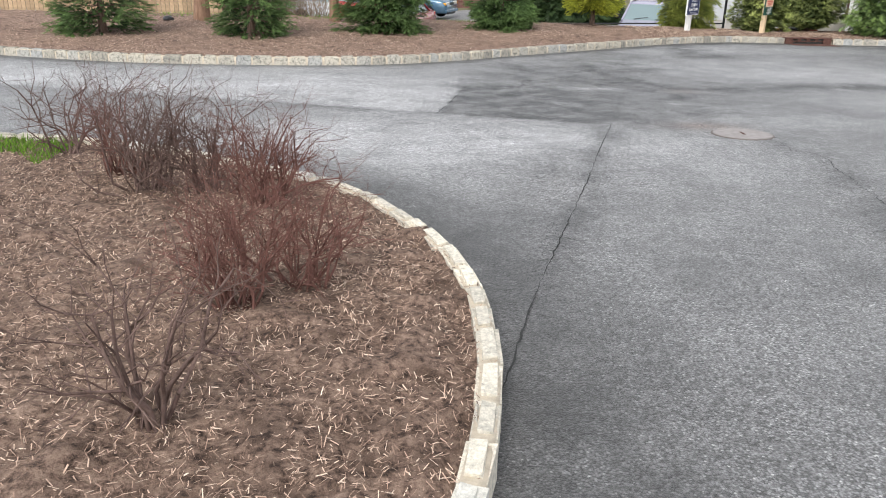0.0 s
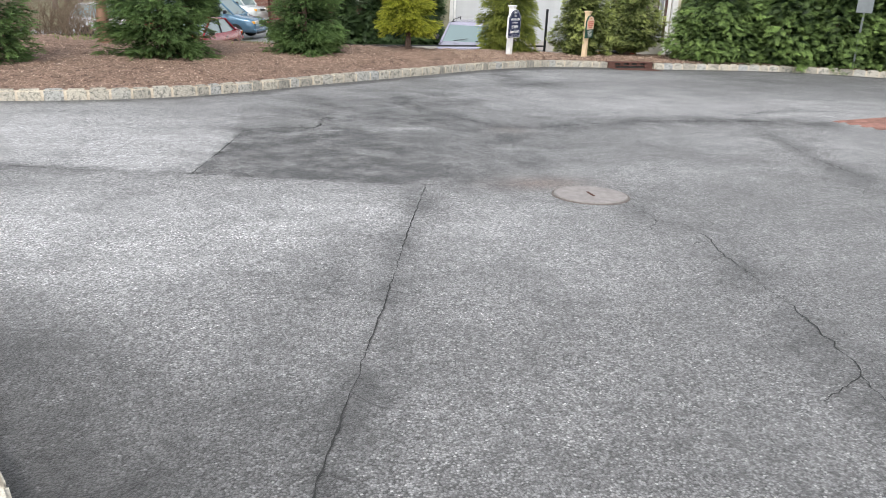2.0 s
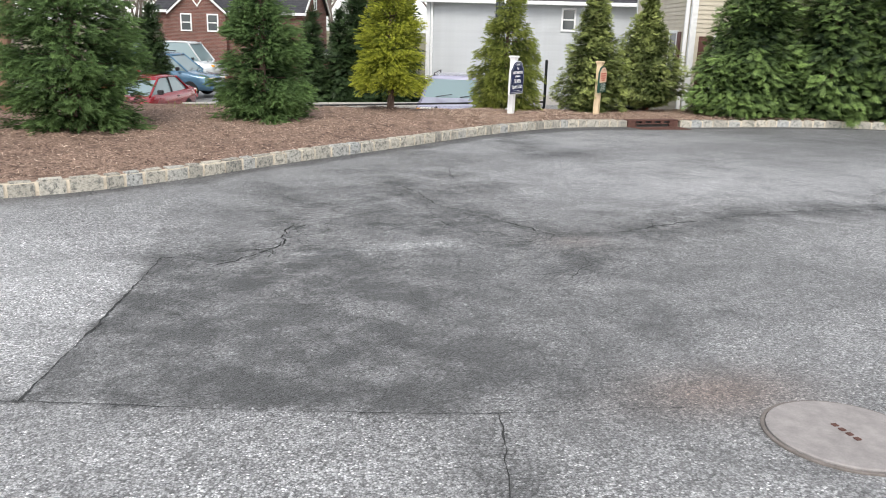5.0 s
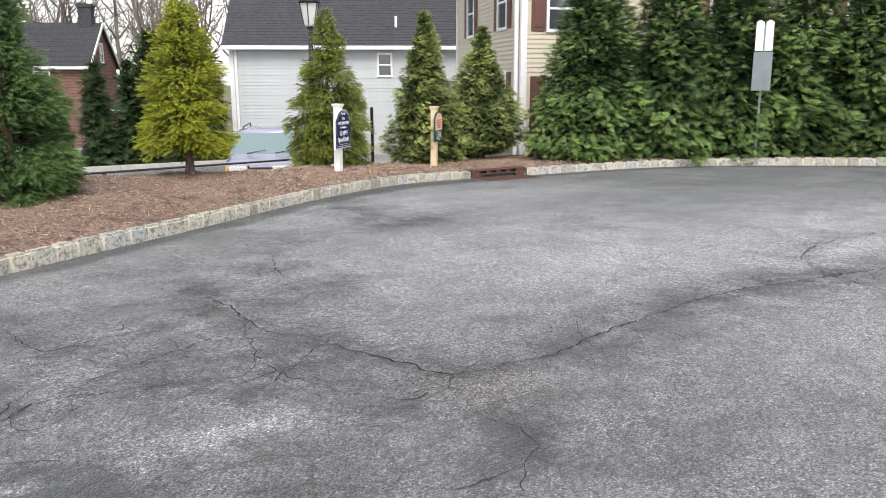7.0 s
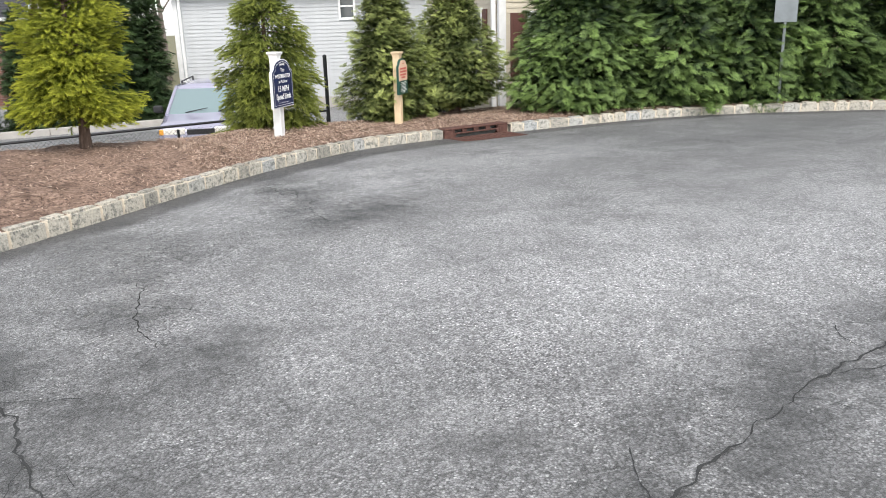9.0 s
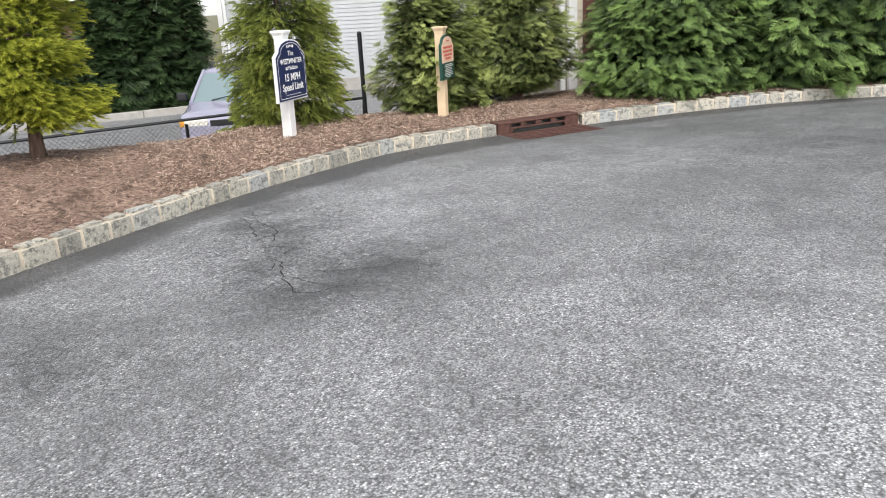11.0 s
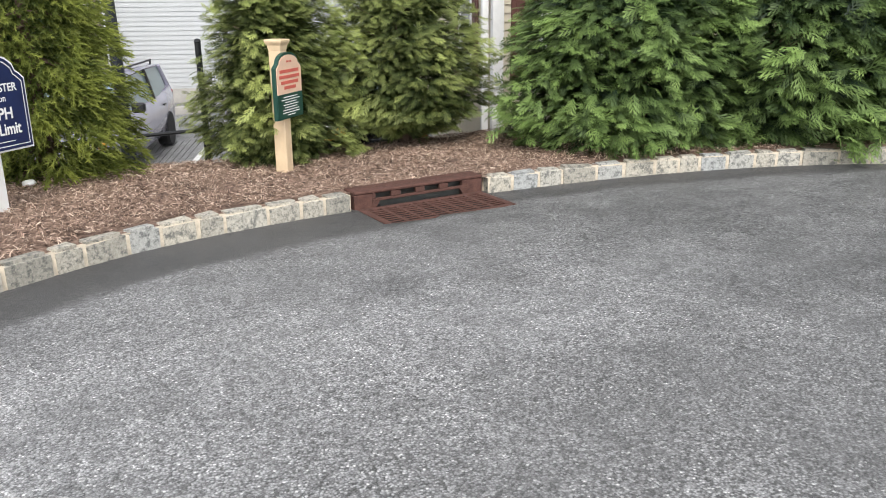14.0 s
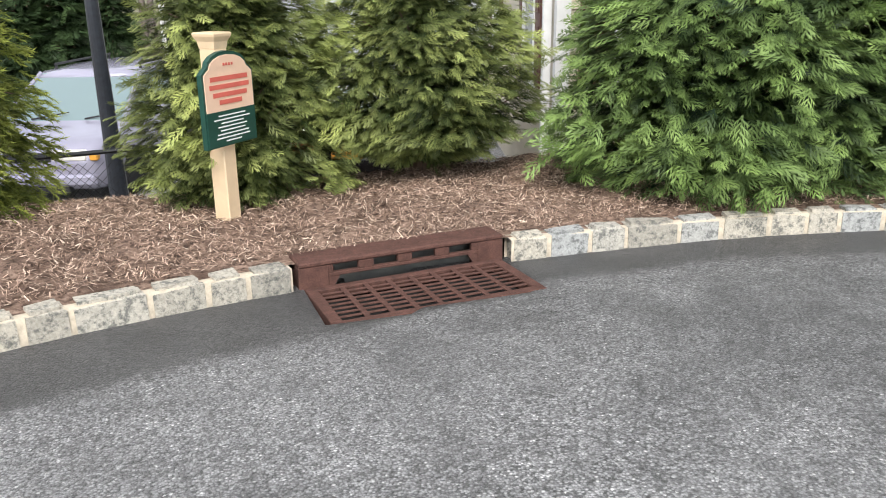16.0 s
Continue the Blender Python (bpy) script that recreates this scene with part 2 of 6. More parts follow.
M_PEACH = plain("peach_paint", (0.75, 0.52, 0.38), 0.5, 0, 0.1, 8, 0.05)
M_LETTER = plain("letter_white", (0.82, 0.82, 0.8), 0.5, 0, 0.05)
M_REDLET = plain("letter_red", (0.6, 0.13, 0.1), 0.5, 0, 0.15)
M_BLACK = plain("black_metal", (0.018, 0.02, 0.022), 0.45, 0.4, 0.3, 15, 0.2)
M_BARK = bark_mat("bark", (0.07, 0.045, 0.035), (0.2, 0.14, 0.11))
M_PINEBARK = bark_mat("reddish_bark", (0.16, 0.09, 0.06), (0.36, 0.23, 0.16), 14)
M_TWIG = bark_mat("red_twig", (0.08, 0.034, 0.027), (0.26, 0.135, 0.112), 25)
M_TWIG2 = bark_mat("grey_twig", (0.07, 0.044, 0.037), (0.22, 0.15, 0.13), 25)
M_BARE = bark_mat("far_bark", (0.13, 0.105, 0.09), (0.25, 0.21, 0.19), 6)
M_GRASS = leaf_mat("grass_blades", (0.05, 0.12, 0.01), (0.2, 0.36, 0.04))
M_EARTH = plain("rough_grass", (0.16, 0.15, 0.08), 0.95, 0, 0.4, 3, 0.6)

# ---- terrain ----
ROAD_Y = [-60, -8, 0, 3.35, 6.43, 8.0, 10.8, 12.5, 14.5, 16.1, 17.5, 19, 20.2, 26]
ROAD_Z = [0.9, 0.4, 0.0, -0.168, -0.30, -0.36, -0.452, -0.478, -0.512, -0.54, -0.568, -0.6, -0.635, -0.7]
_ys = np.linspace(-60, 26, 1721)
_k = np.ones(41) / 41
_zs = np.convolve(np.pad(np.interp(_ys, ROAD_Y, ROAD_Z), 20, mode="edge"), _k, "valid")


def road_z(x, y):
    return np.interp(y, _ys, _zs) - 0.08 * np.exp(-((np.asarray(x) - 9.7) / 2.6) ** 2 - ((np.asarray(y) - 20.3) / 1.6) ** 2)


def smooth_line(points, step):
    """A rounded polyline through the given points, at even steps."""
    p = np.array(points, float)
    p = np.vstack([2 * p[0] - p[1], p, 2 * p[-1] - p[-2]])
    out = []
    for i in range(1, len(p) - 2):
        a, b, c, d = p[i - 1:i + 3]
        for t in np.linspace(0, 1, 24, endpoint=False):
            out.append(0.5 * (2 * b + (c - a) * t + (2 * a - 5 * b + 4 * c - d) * t * t + (3 * b - a - 3 * c + d) * t ** 3))
    out.append(p[-2])
    out = np.array(out)
    s = np.r_[0, np.cumsum(np.linalg.norm(np.diff(out, axis=0), axis=1))]
    q = np.arange(0, s[-1], step)
    return np.c_[np.interp(q, s, out[:, 0]), np.interp(q, s, out[:, 1])]


FAR_CURB = [(-26, 23), (-15, 17.4), (-10.5, 15.1), (-7.85, 14.05), (-5.15, 13.35), (-2.6, 13.38), (-0.95, 13.78), (0.15, 14.45), (1.45, 15.6),
            (3.0, 16.85), (4.65, 18.25), (5.7, 19.05), (6.95, 19.82), (8.43, 20.24), (9.62, 20.3), (10.9, 20.15), (12.15, 19.72),
            (13.3, 19.05), (15.25, 17.55), (17.5, 15.7), (21, 12.6), (28, 6)]
ISLAND = [(-14, 5.6), (-9, 6.4), (-5.5, 6.75), (-3.6, 6.66), (-2.4, 6.3), (-1.55, 5.82), (-0.86, 5.3), (-0.54, 4.97), (-0.22, 4.44), (0.04, 3.86), (0.17, 3.32),
          (0.215, 2.87), (0.22, 2.48), (0.2, 2.2), (0.165, 1.92), (0.1, 1.6), (-0.05, 1.15), (-0.4, 0.5), (-1.0, -0.2), (-2.2, -0.9), (-5, -1.6), (-14, -2.4)]
far_line = smooth_line(FAR_CURB, 0.05)
isl_line = smooth_line(ISLAND, 0.05)


def curb_y(x):
    return np.interp(x, far_line[:, 0], far_line[:, 1])


def lot_z(x, y):
    return -1.7 - 0.35 * np.clip((1.0 - np.asarray(x, float)) / 3.5, 0, 1) + 0 * np.asarray(y, float)


def bed_z(x, y):
    x, y = np.asarray(x, float), np.asarray(y, float)
    cy = curb_y(x)
    top = road_z(x, cy) + 0.125
    far = np.interp(x, [-10, 0, 3.7, 6, 8.2, 12, 20], [-0.34, -0.36, -0.35, -0.47, -0.56, -0.56, -0.45])
    d = np.clip((y - cy - 0.1) / 1.1, 0, 1)
    d = d * d * (3 - 2 * d)
    z = top * (1 - d) + far * d
    crest = np.interp(x, [-2, 2, 4.9, 6.2, 9, 12, 14], [21.4, 20.7, 20.6, 21.7, 22.0, 22.3, 24])
    fall = np.clip(y - crest, 0, None)
    steep = np.interp(x, [6, 8.7, 10.4, 11.5, 13], [0.34, 0.75, 0.75, 0.4, 0.4])
    return z - steep * fall * np.clip(fall / 0.8, 0, 1)


def island_z(x, y):
    return road_z(x, y) + 0.105


# ---- mesh helpers ----
def raw_mesh(name, verts, faces, mat=None, smooth=False):
    """A mesh from arrays; faces: (n, 3) or (n, 4)."""
    verts, faces = np.asarray(verts, np.float32), np.asarray(faces, np.int32)
    me = bpy.data.meshes.new(name)
    k = faces.shape[1]
    me.vertices.add(len(verts))
    me.vertices.foreach_set("co", verts.ravel())
    me.loops.add(faces.size)
    me.loops.foreach_set("vertex_index", faces.ravel())
    me.polygons.add(len(faces))
    me.polygons.foreach_set("loop_start", np.arange(0, faces.size, k, dtype=np.int32))
    me.update(calc_edges=True)
    if smooth:
        me.polygons.foreach_set("use_smooth", np.ones(len(faces), bool))
    if mat:
        me.materials.append(mat)
    me.validate()
    return me


def grid_faces(nx, ny):
    i = np.arange(nx * ny).reshape(ny, nx)
    return np.stack([i[:-1, :-1], i[:-1, 1:], i[1:, 1:], i[1:, :-1]], -1).reshape(-1, 4)


def bm_mesh(name, bm, mat, smooth=False):
    me = bpy.data.meshes.new(name)
    bmesh.ops.recalc_face_normals(bm, faces=bm.faces)
    bm.to_mesh(me)
    bm.free()
    me.materials.append(mat)
    if smooth:
        me.polygons.foreach_set("use_smooth", np.ones(len(me.polygons), bool))
    return me


def part(name, bm, mat, parent=None, label="", smooth=False):
    me = bm if isinstance(bm, bpy.types.Mesh) else bm_mesh(name, bm, mat, smooth)
    ob = new(name, me)
    ob.parent = parent
    return tagged(ob, label)


def thing(name, m, label, category, group="", kind=""):
    ob = new(name)
    ob.empty_display_size = 0.2
    ob.matrix_world = m
    return tagged(ob, label, category, group, kind)


def box(bm, x0, x1, y0, y1, z0, z1, bev=0.0, m=None):
    r = bmesh.ops.create_cube(bm, size=1.0)
    vs = r["verts"]
    bmesh.ops.scale(bm, vec=(x1 - x0, y1 - y0, z1 - z0), verts=vs)
    bmesh.ops.translate(bm, vec=((x0 + x1) / 2, (y0 + y1) / 2, (z0 + z1) / 2), verts=vs)
    if m is not None:
        bmesh.ops.transform(bm, matrix=m, verts=vs)
    if bev:
        es = {e for v in vs for e in v.link_edges}
        bmesh.ops.bevel(bm, geom=list(es), offset=bev, segments=1, affect="EDGES")
    return bm


def boxed(*a, **k):
    return box(bmesh.new(), *a, **k)


def cyl(bm, p, q, r0, r1, seg=12, cap=True):
    p, q = Vector(p), Vector(q)
    d = q - p
    m = Matrix.Translation((p + q) / 2) @ d.to_track_quat("Z", "Y").to_matrix().to_4x4()
    bmesh.ops.create_cone(bm, cap_ends=cap, segments=seg, radius1=max(r0, 1e-4), radius2=max(r1, 1e-4), depth=d.length, matrix=m)
    return bm


def lathe(bm, prof, seg=16, m=None):
    """A turned solid from (radius, height) pairs."""
    rings = []
    for r, z in prof:
        rings.append([bm.verts.new((r * math.cos(2 * math.pi * i / seg), r * math.sin(2 * math.pi * i / seg), z)) for i in range(seg)])
    for a, b in zip(rings, rings[1:]):
        for i in range(seg):
            bm.faces.new((a[i], a[(i + 1) % seg], b[(i + 1) % seg], b[i]))
    bm.faces.new(rings[0][::-1])
    bm.faces.new(rings[-1])
    if m is not None:
        bmesh.ops.transform(bm, matrix=m, verts=[v for r in rings for v in r])
    return bm


def slab(bm, outline, y0, y1):
    """A flat board in the xz plane with the given outline, from y0 to y1."""
    a = [bm.verts.new((x, y0, z)) for x, z in outline]
    b = [bm.verts.new((x, y1, z)) for x, z in outline]
    bm.faces.new(a)
    bm.faces.new(b[::-1])
    for i in range(len(a)):
        j = (i + 1) % len(a)
        bm.faces.new((a[j], a[i], b[i], b[j]))
    return bm


def lettering(body, size, x, y, z, mat, parent, width=None, bold=0.0):
    """Raised words that face -y, centred at x, standing at height z."""
    cu = bpy.data.curves.new("lettering", "FONT")
    cu.body, cu.size, cu.align_x, cu.extrude, cu.offset = body, size, "CENTER", 0.0015, bold
    tmp = new("lettering_source", cu)
    bpy.context.view_layer.update()
    me = bpy.data.meshes.new_from_object(tmp.evaluated_get(bpy.context.evaluated_depsgraph_get()))
    bpy.data.objects.remove(tmp)
    bpy.data.curves.remove(cu)
    me.materials.clear()
    me.materials.append(mat)
    co = np.empty(len(me.vertices) * 3, np.float32)
    me.vertices.foreach_get("co", co)
    co = co.reshape(-1, 3)
    k = width / (co[:, 0].max() - co[:, 0].min()) if width else 1.0
    out = np.c_[co[:, 0] * k + x, y - co[:, 2], co[:, 1] + z]
    me.vertices.foreach_set("co", out.astype(np.float32).ravel())
    me.update()
    ob = new("lettering", me)
    ob.parent = parent
    return ob


def inside(poly, x, y):
    """Which of the points lie inside the polygon."""
    r = np.zeros(np.shape(x), bool)
    p = np.asarray(poly)
    for (x0, y0), (x1, y1) in zip(p, np.roll(p, -1, 0)):
        if y0 != y1:
            c = (y0 > y) != (y1 > y)
            r ^= c & (x < (x1 - x0) * (y - y0) / (y1 - y0) + x0)
    return r


def line_dist(line, x, y):
    d = np.full(np.shape(x), 1e9)
    line = np.asarray(line, float)
    for a, b in zip(line, line[1:]):
        v = b - a
        t = np.clip(((x - a[0]) * v[0] + (y - a[1]) * v[1]) / max(v @ v, 1e-9), 0, 1)
        d = np.minimum(d, np.hypot(x - a[0] - t * v[0], y - a[1] - t * v[1]))
    return d


rng = np.random.default_rng(7)

# ---- ground, road, lot ----
gx = np.r_[-500, -250, -120, -60, np.linspace(-30, 30, 61), 60, 120, 250, 500]
gy = np.r_[-500, -250, -120, -60, np.linspace(-30, 60, 91), 120, 250, 500]
X, Y = np.meshgrid(gx, gy)
w = np.clip((Y - 20) / 5, 0, 1)
Z = (road_z(X, np.clip(Y, -60, 26)) - 0.35) * (1 - w) - 2.25 * w
ground = tagged(new("ground", raw_mesh("ground", np.c_[X.ravel(), Y.ravel(), Z.ravel()], grid_faces(len(gx), len(gy)), M_EARTH, True)),
                "rough winter grass reaching the horizon", "ground", kind="structure")

CRACKS = {
    "seam": ([(0.16, 2.2), (0.42, 3.35), (0.84, 4.91), (1.16, 6.08), (1.42, 7.1), (1.7, 8.1), (1.8, 8.5)], 0.012),
    "patch_left": ([(-0.1, 9.02), (0.02, 9.7), (0.15, 10.5), (0.28, 11.3)], 0.018),
    "patch_near": ([(-5.5, 10.3), (-2.3, 9.62), (-0.84, 9.16), (-0.1, 9.02), (0.8, 8.75), (1.7, 8.52), (2.6, 8.38)], 0.01),
    "patch_far": ([(0.28, 11.3), (0.64, 11.33), (1.07, 11.47), (1.13, 11.81), (1.29, 12.25), (1.52, 12.46)], 0.02),
    "long": ([(2.41, 14.14), (2.56, 13.38), (2.63, 12.75), (2.8, 12.5), (2.91, 12.2), (3.07, 11.92), (3.24, 11.55), (3.52, 11.48), (3.96, 11.52), (4.32, 11.66), (4.88, 11.82), (5.6, 11.98), (6.1, 12.0), (6.9, 11.95), (8.0, 11.85)], 0.018),
    "branch": ([(3.3, 15.1), (3.27, 14.86), (3.17, 14.3), (3.2, 14.0), (3.38, 13.72)], 0.013),
    "hook": ([(6.9, 11.85), (7.06, 12.1), (7.16, 12.43), (7.54, 12.69), (8.21, 12.88), (8.9, 12.95)], 0.013),
    "far": ([(4.98, 17.75), (4.95, 17.2), (4.93, 16.5), (4.9, 15.95), (5.15, 15.9)], 0.012),
    "far_low": ([(5.05, 18.0), (5.06, 17.5), (5.1, 17.28), (5.0, 16.95)], 0.01),
    "far_side": ([(5.0, 16.28), (5.35, 16.1), (5.7, 16.2)], 0.009),
    "web_a": ([(1.18, 13.71), (1.38, 13.04), (1.59, 13.02), (1.86, 13.12), (2.3, 13.3), (2.54, 13.5)], 0.01),
    "web_b": ([(2.94, 12.43), (2.63, 12.08), (2.35, 11.8), (2.26, 12.01), (1.9, 12.1), (1.32, 12.16)], 0.01),
    "web_c": ([(1.6, 12.34), (2.24, 12.7), (2.59, 12.9)], 0.01),
    "web_d": ([(2.59, 13.12), (2.47, 12.12), (2.81, 11.38), (3.12, 11.36)], 0.01),
    "web_e": ([(1.32, 12.16), (1.16, 11.83), (1.08, 11.5), (0.96, 11.31), (0.6, 11.0)], 0.018),
    "web_f": ([(3.26, 11.53), (3.1, 11.1), (3.2, 10.7), (2.9, 10.3)], 0.009),
    "loop": ([(6.88, 11.81), (7.3, 11.6), (7.7, 11.75), (8.2, 11.6)], 0.01),
    "right": ([(3.27, 7.85), (3.27, 7.37), (3.4, 7.04), (3.3, 6.4), (3.11, 5.31), (2.9, 4.6), (2.77, 4.05), (2.9, 3.2)], 0.01),
    "right_far": ([(5.5, 7.9), (5.99, 8.51), (6.2, 9.6), (6.7, 11.2), (7.14, 12.4), (8.2, 13.0)], 0.009),
}
PATCH = [(-0.1, 9.02), (0.28, 11.3), (1.1, 11.47), (2.2, 11.35), (3.1, 11.3), (3.3, 10.2), (2.6, 9.2), (2.5, 8.4), (1.7, 8.52)]


def jagged(line, amp, step=0.09):
    p = smooth_line(line, step)
    t = np.gradient(p, axis=0)
    t /= np.linalg.norm(t, axis=1)[:, None] + 1e-9
    off = rng.normal(0, amp, len(p))
    off = np.convolve(off, [0.25, 0.5, 0.25], "same")
    return p + np.c_[-t[:, 1], t[:, 0]] * off[:, None]


crack_lines = {k: (jagged(l, 0.006 if k in ("seam", "patch_left", "patch_near") else 0.018, 0.03), wd) for k, (l, wd) in CRACKS.items()}
nx, ny = 320, 330
rx, ry = np.linspace(-8, 18, nx), np.linspace(-1, 21.5, ny)
rx = np.r_[-60, -40, -25, -15, -11, rx, 21, 25, 32, 45, 60]
ry = np.r_[-60, -40, -25, -14, -7, -3, ry]
X, Y = np.meshgrid(rx, ry)
Y = np.minimum(Y, curb_y(X) + 0.1)
Z = road_z(X, Y)
dents = np.array([noise.noise((a * 0.35, b * 0.35, 3.0)) for a, b in zip(X.ravel(), Y.ravel())])
Z = Z + 0.006 * dents.reshape(X.shape)
dl = pose(9.03, 20.3, 0, 0, 0, 4.0).inverted()
u_, v_ = X * dl[0][0] + Y * dl[0][1] + dl[0][3], X * dl[1][0] + Y * dl[1][1] + dl[1][3]
Z = np.where((np.abs(u_) < 0.53) & (v_ > -0.5) & (v_ < 0.06), Z - 0.45, Z)
road_me = raw_mesh("road", np.c_[X.ravel(), Y.ravel(), Z.ravel()], grid_faces(len(rx), len(ry)), M_ROAD, True)
xf, yf = X.ravel(), Y.ravel()
stain_sheen = np.zeros((len(xf), 4), np.float32)
wob = 0.25 * np.array([noise.noise((a * 1.3, b * 1.3, 9.0)) for a, b in zip(xf, yf)])
near = (np.abs(xf - 5) < 14) & (yf > -1.5)
dk = np.zeros(len(xf))
for key, (l, wd) in crack_lines.items():
    halo = {"seam": 0.13, "right": 0.16, "right_far": 0.18, "hook": 0.25, "loop": 0.2}.get(key, 0.42)
    power = {"patch_near": 0.25, "patch_left": 0.2, "right": 0.5, "right_far": 0.5, "seam": 0.6, "hook": 0.5, "loop": 0.4}.get(key, 0.8)
    dk[near] = np.maximum(dk[near], 1.12 * power * np.exp(-(np.clip(line_dist(l[::3], xf[near], yf[near]) + wob[near] * 0.8, 0, None) / halo) ** 1.3))
ins = inside(PATCH, xf, yf)
fade = np.clip((3.3 - xf) / 1.4, 0, 1)
dk = np.where(ins, np.maximum(dk, (0.85 + 0.9 * wob) * fade), dk)
for cx, cy, r, p in ((2.2, 12.4, 1.5, 0.62), (3.9, 12.4, 1.5, 0.3), (3.4, 16.0, 0.9, 0.45), (2.2, 15.0, 0.8, 0.4), (0.9, 13.2, 0.8, 0.35), (0.75, 6.1, 0.3, 0.55), (0.75, 4.9, 0.5, 0.45), (2.5, 3.9, 1.5, 0.3), (1.0, 5.6, 0.3, 0.4), (5.9, 16.8, 0.8, 0.35), (2.9, 9.6, 1.0, 0.55), (3.4, 10.6, 1.0, 0.5), (4.4, 10.4, 1.3, 0.35), (6.6, 16.0, 0.6, 0.2), (6.9, 15.3, 0.5, 0.2), (2.1, 8.6, 0.5, 0.6), (2.6, 12.6, 2.4, 0.42), (3.9, 10.7, 1.7, 0.42), (0.73, 6.33, 0.35, 0.5), (2.95, 14.61, 0.6, 0.5), (3.51, 15.57, 0.5, 0.5), (2.64, 13.3, 0.8, 0.6), (5.47, 16.48, 0.35, 0.26), (6.91, 15.98, 0.5, 0.22), (5.03, 16.25, 0.35, 0.4), (7.99, 18.28, 0.35, 0.4), (1.94, 13.72, 0.6, 0.5), (2.85, 11.3, 0.8, 0.6), (1.04, 12.6, 0.6, 0.5)):
    dk = np.maximum(dk, p * np.exp(-((xf - cx) ** 2 + (yf - cy) ** 2) / r ** 2) * (1 + 2.5 * wob))
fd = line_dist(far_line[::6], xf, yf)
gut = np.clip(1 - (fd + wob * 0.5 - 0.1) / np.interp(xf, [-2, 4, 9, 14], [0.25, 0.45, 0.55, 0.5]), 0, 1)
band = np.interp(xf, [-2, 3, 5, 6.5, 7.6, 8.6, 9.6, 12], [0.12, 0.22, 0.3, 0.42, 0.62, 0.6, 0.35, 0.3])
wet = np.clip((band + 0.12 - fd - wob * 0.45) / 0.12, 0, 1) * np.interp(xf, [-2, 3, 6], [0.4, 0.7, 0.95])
isd = np.clip(1 - (line_dist(isl_line[::6], xf, yf) + wob * 0.4) / 0.95, 0, 1)
stain_sheen[:, 0] = np.clip(np.maximum.reduce([dk, 0.6 * np.clip(gut * 1.3, 0, 1), 0.6 * np.clip(isd * 1.5, 0, 1)]), 0, 1)
stain_sheen[:, 1] = np.clip(0.55 * np.exp(-((xf - 2.8) ** 2 / 0.16 + (yf - 8.5) ** 2 / 0.05)) + 0.3 * np.exp(-((xf - 3.35) ** 2 + (yf - 11.3) ** 2) / 0.06), 0, 1)
pale = np.where((xf < 0.2) & (yf > 9.05 - 0.28 * xf) & (yf < 13.4) & ~ins, 0.85 * np.clip((13.6 - yf) / 2.2, 0, 1) * np.clip((0.1 + 0.16 * (yf - 9.0) - xf) / 0.2 + 0.4, 0, 1), 0)
# pale patches: lighter asphalt, plus sky sheen painted into the colour
for cx, cy, ax_, ay_, p in ((5.6, 13.6, 2.6, 1.6, 0.6), (5.6, 17.0, 1.5, 1.3, 0.55), (8.2, 12.6, 2.8, 1.9, 0.7), (1.2, 12.0, 0.9, 0.7, 0.3), (-0.4, 7.5, 2.0, 1.5, 0.9), (2.2, 7.2, 0.8, 1.0, 0.5), (1.9, 12.9, 0.5, 0.35, 0.5), (6.4, 10.2, 1.6, 1.3, 0.4), (4.2, 9.2, 1.2, 0.8, 0.35), (1.0, 16.2, 1.0, 0.5, 0.3), (6.2, 14.9, 1.6, 1.5, 0.35), (8.3, 17.9, 1.3, 0.8, 0.45), (7.0, 18.6, 0.8, 0.6, 0.15)):
    pale = np.maximum(pale, p * np.exp(-((xf - cx) / ax_) ** 2 - ((yf - cy) / ay_) ** 2) * (1 + 1.2 * wob))
streak = 0.9 * np.exp(-(line_dist([(1.25, 11.2), (1.72, 11.3), (2.4, 11.36)], xf, yf) / 0.11) ** 2)
stain_sheen[:, 2] = np.clip(np.maximum(pale * (1 - 0.7 * stain_sheen[:, 0]), streak), 0, 1)
newer = 0.4 * np.clip((5.5 - fd) / 2.5, 0, 1) * np.clip((xf - 7.2) / 2.2, 0, 1)
stain_sheen[:, 0] = np.maximum(stain_sheen[:, 0], np.clip(newer * (1 + wob), 0, 1))
stain_sheen[:, 3] = np.maximum(wet, 0.62 * np.clip(isd * 1.25, 0, 1))
road_me.attributes.new("stain_sheen", "FLOAT_COLOR", "POINT").data.foreach_set("color", stain_sheen.ravel())
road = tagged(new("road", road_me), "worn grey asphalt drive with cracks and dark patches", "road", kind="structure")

def road_top(p):
    """The height of the uneven road under each point."""
    return road_z(p[:, 0], p[:, 1]) + 0.006 * np.array([noise.noise((a * 0.35, b * 0.35, 3.0)) for a, b in p])


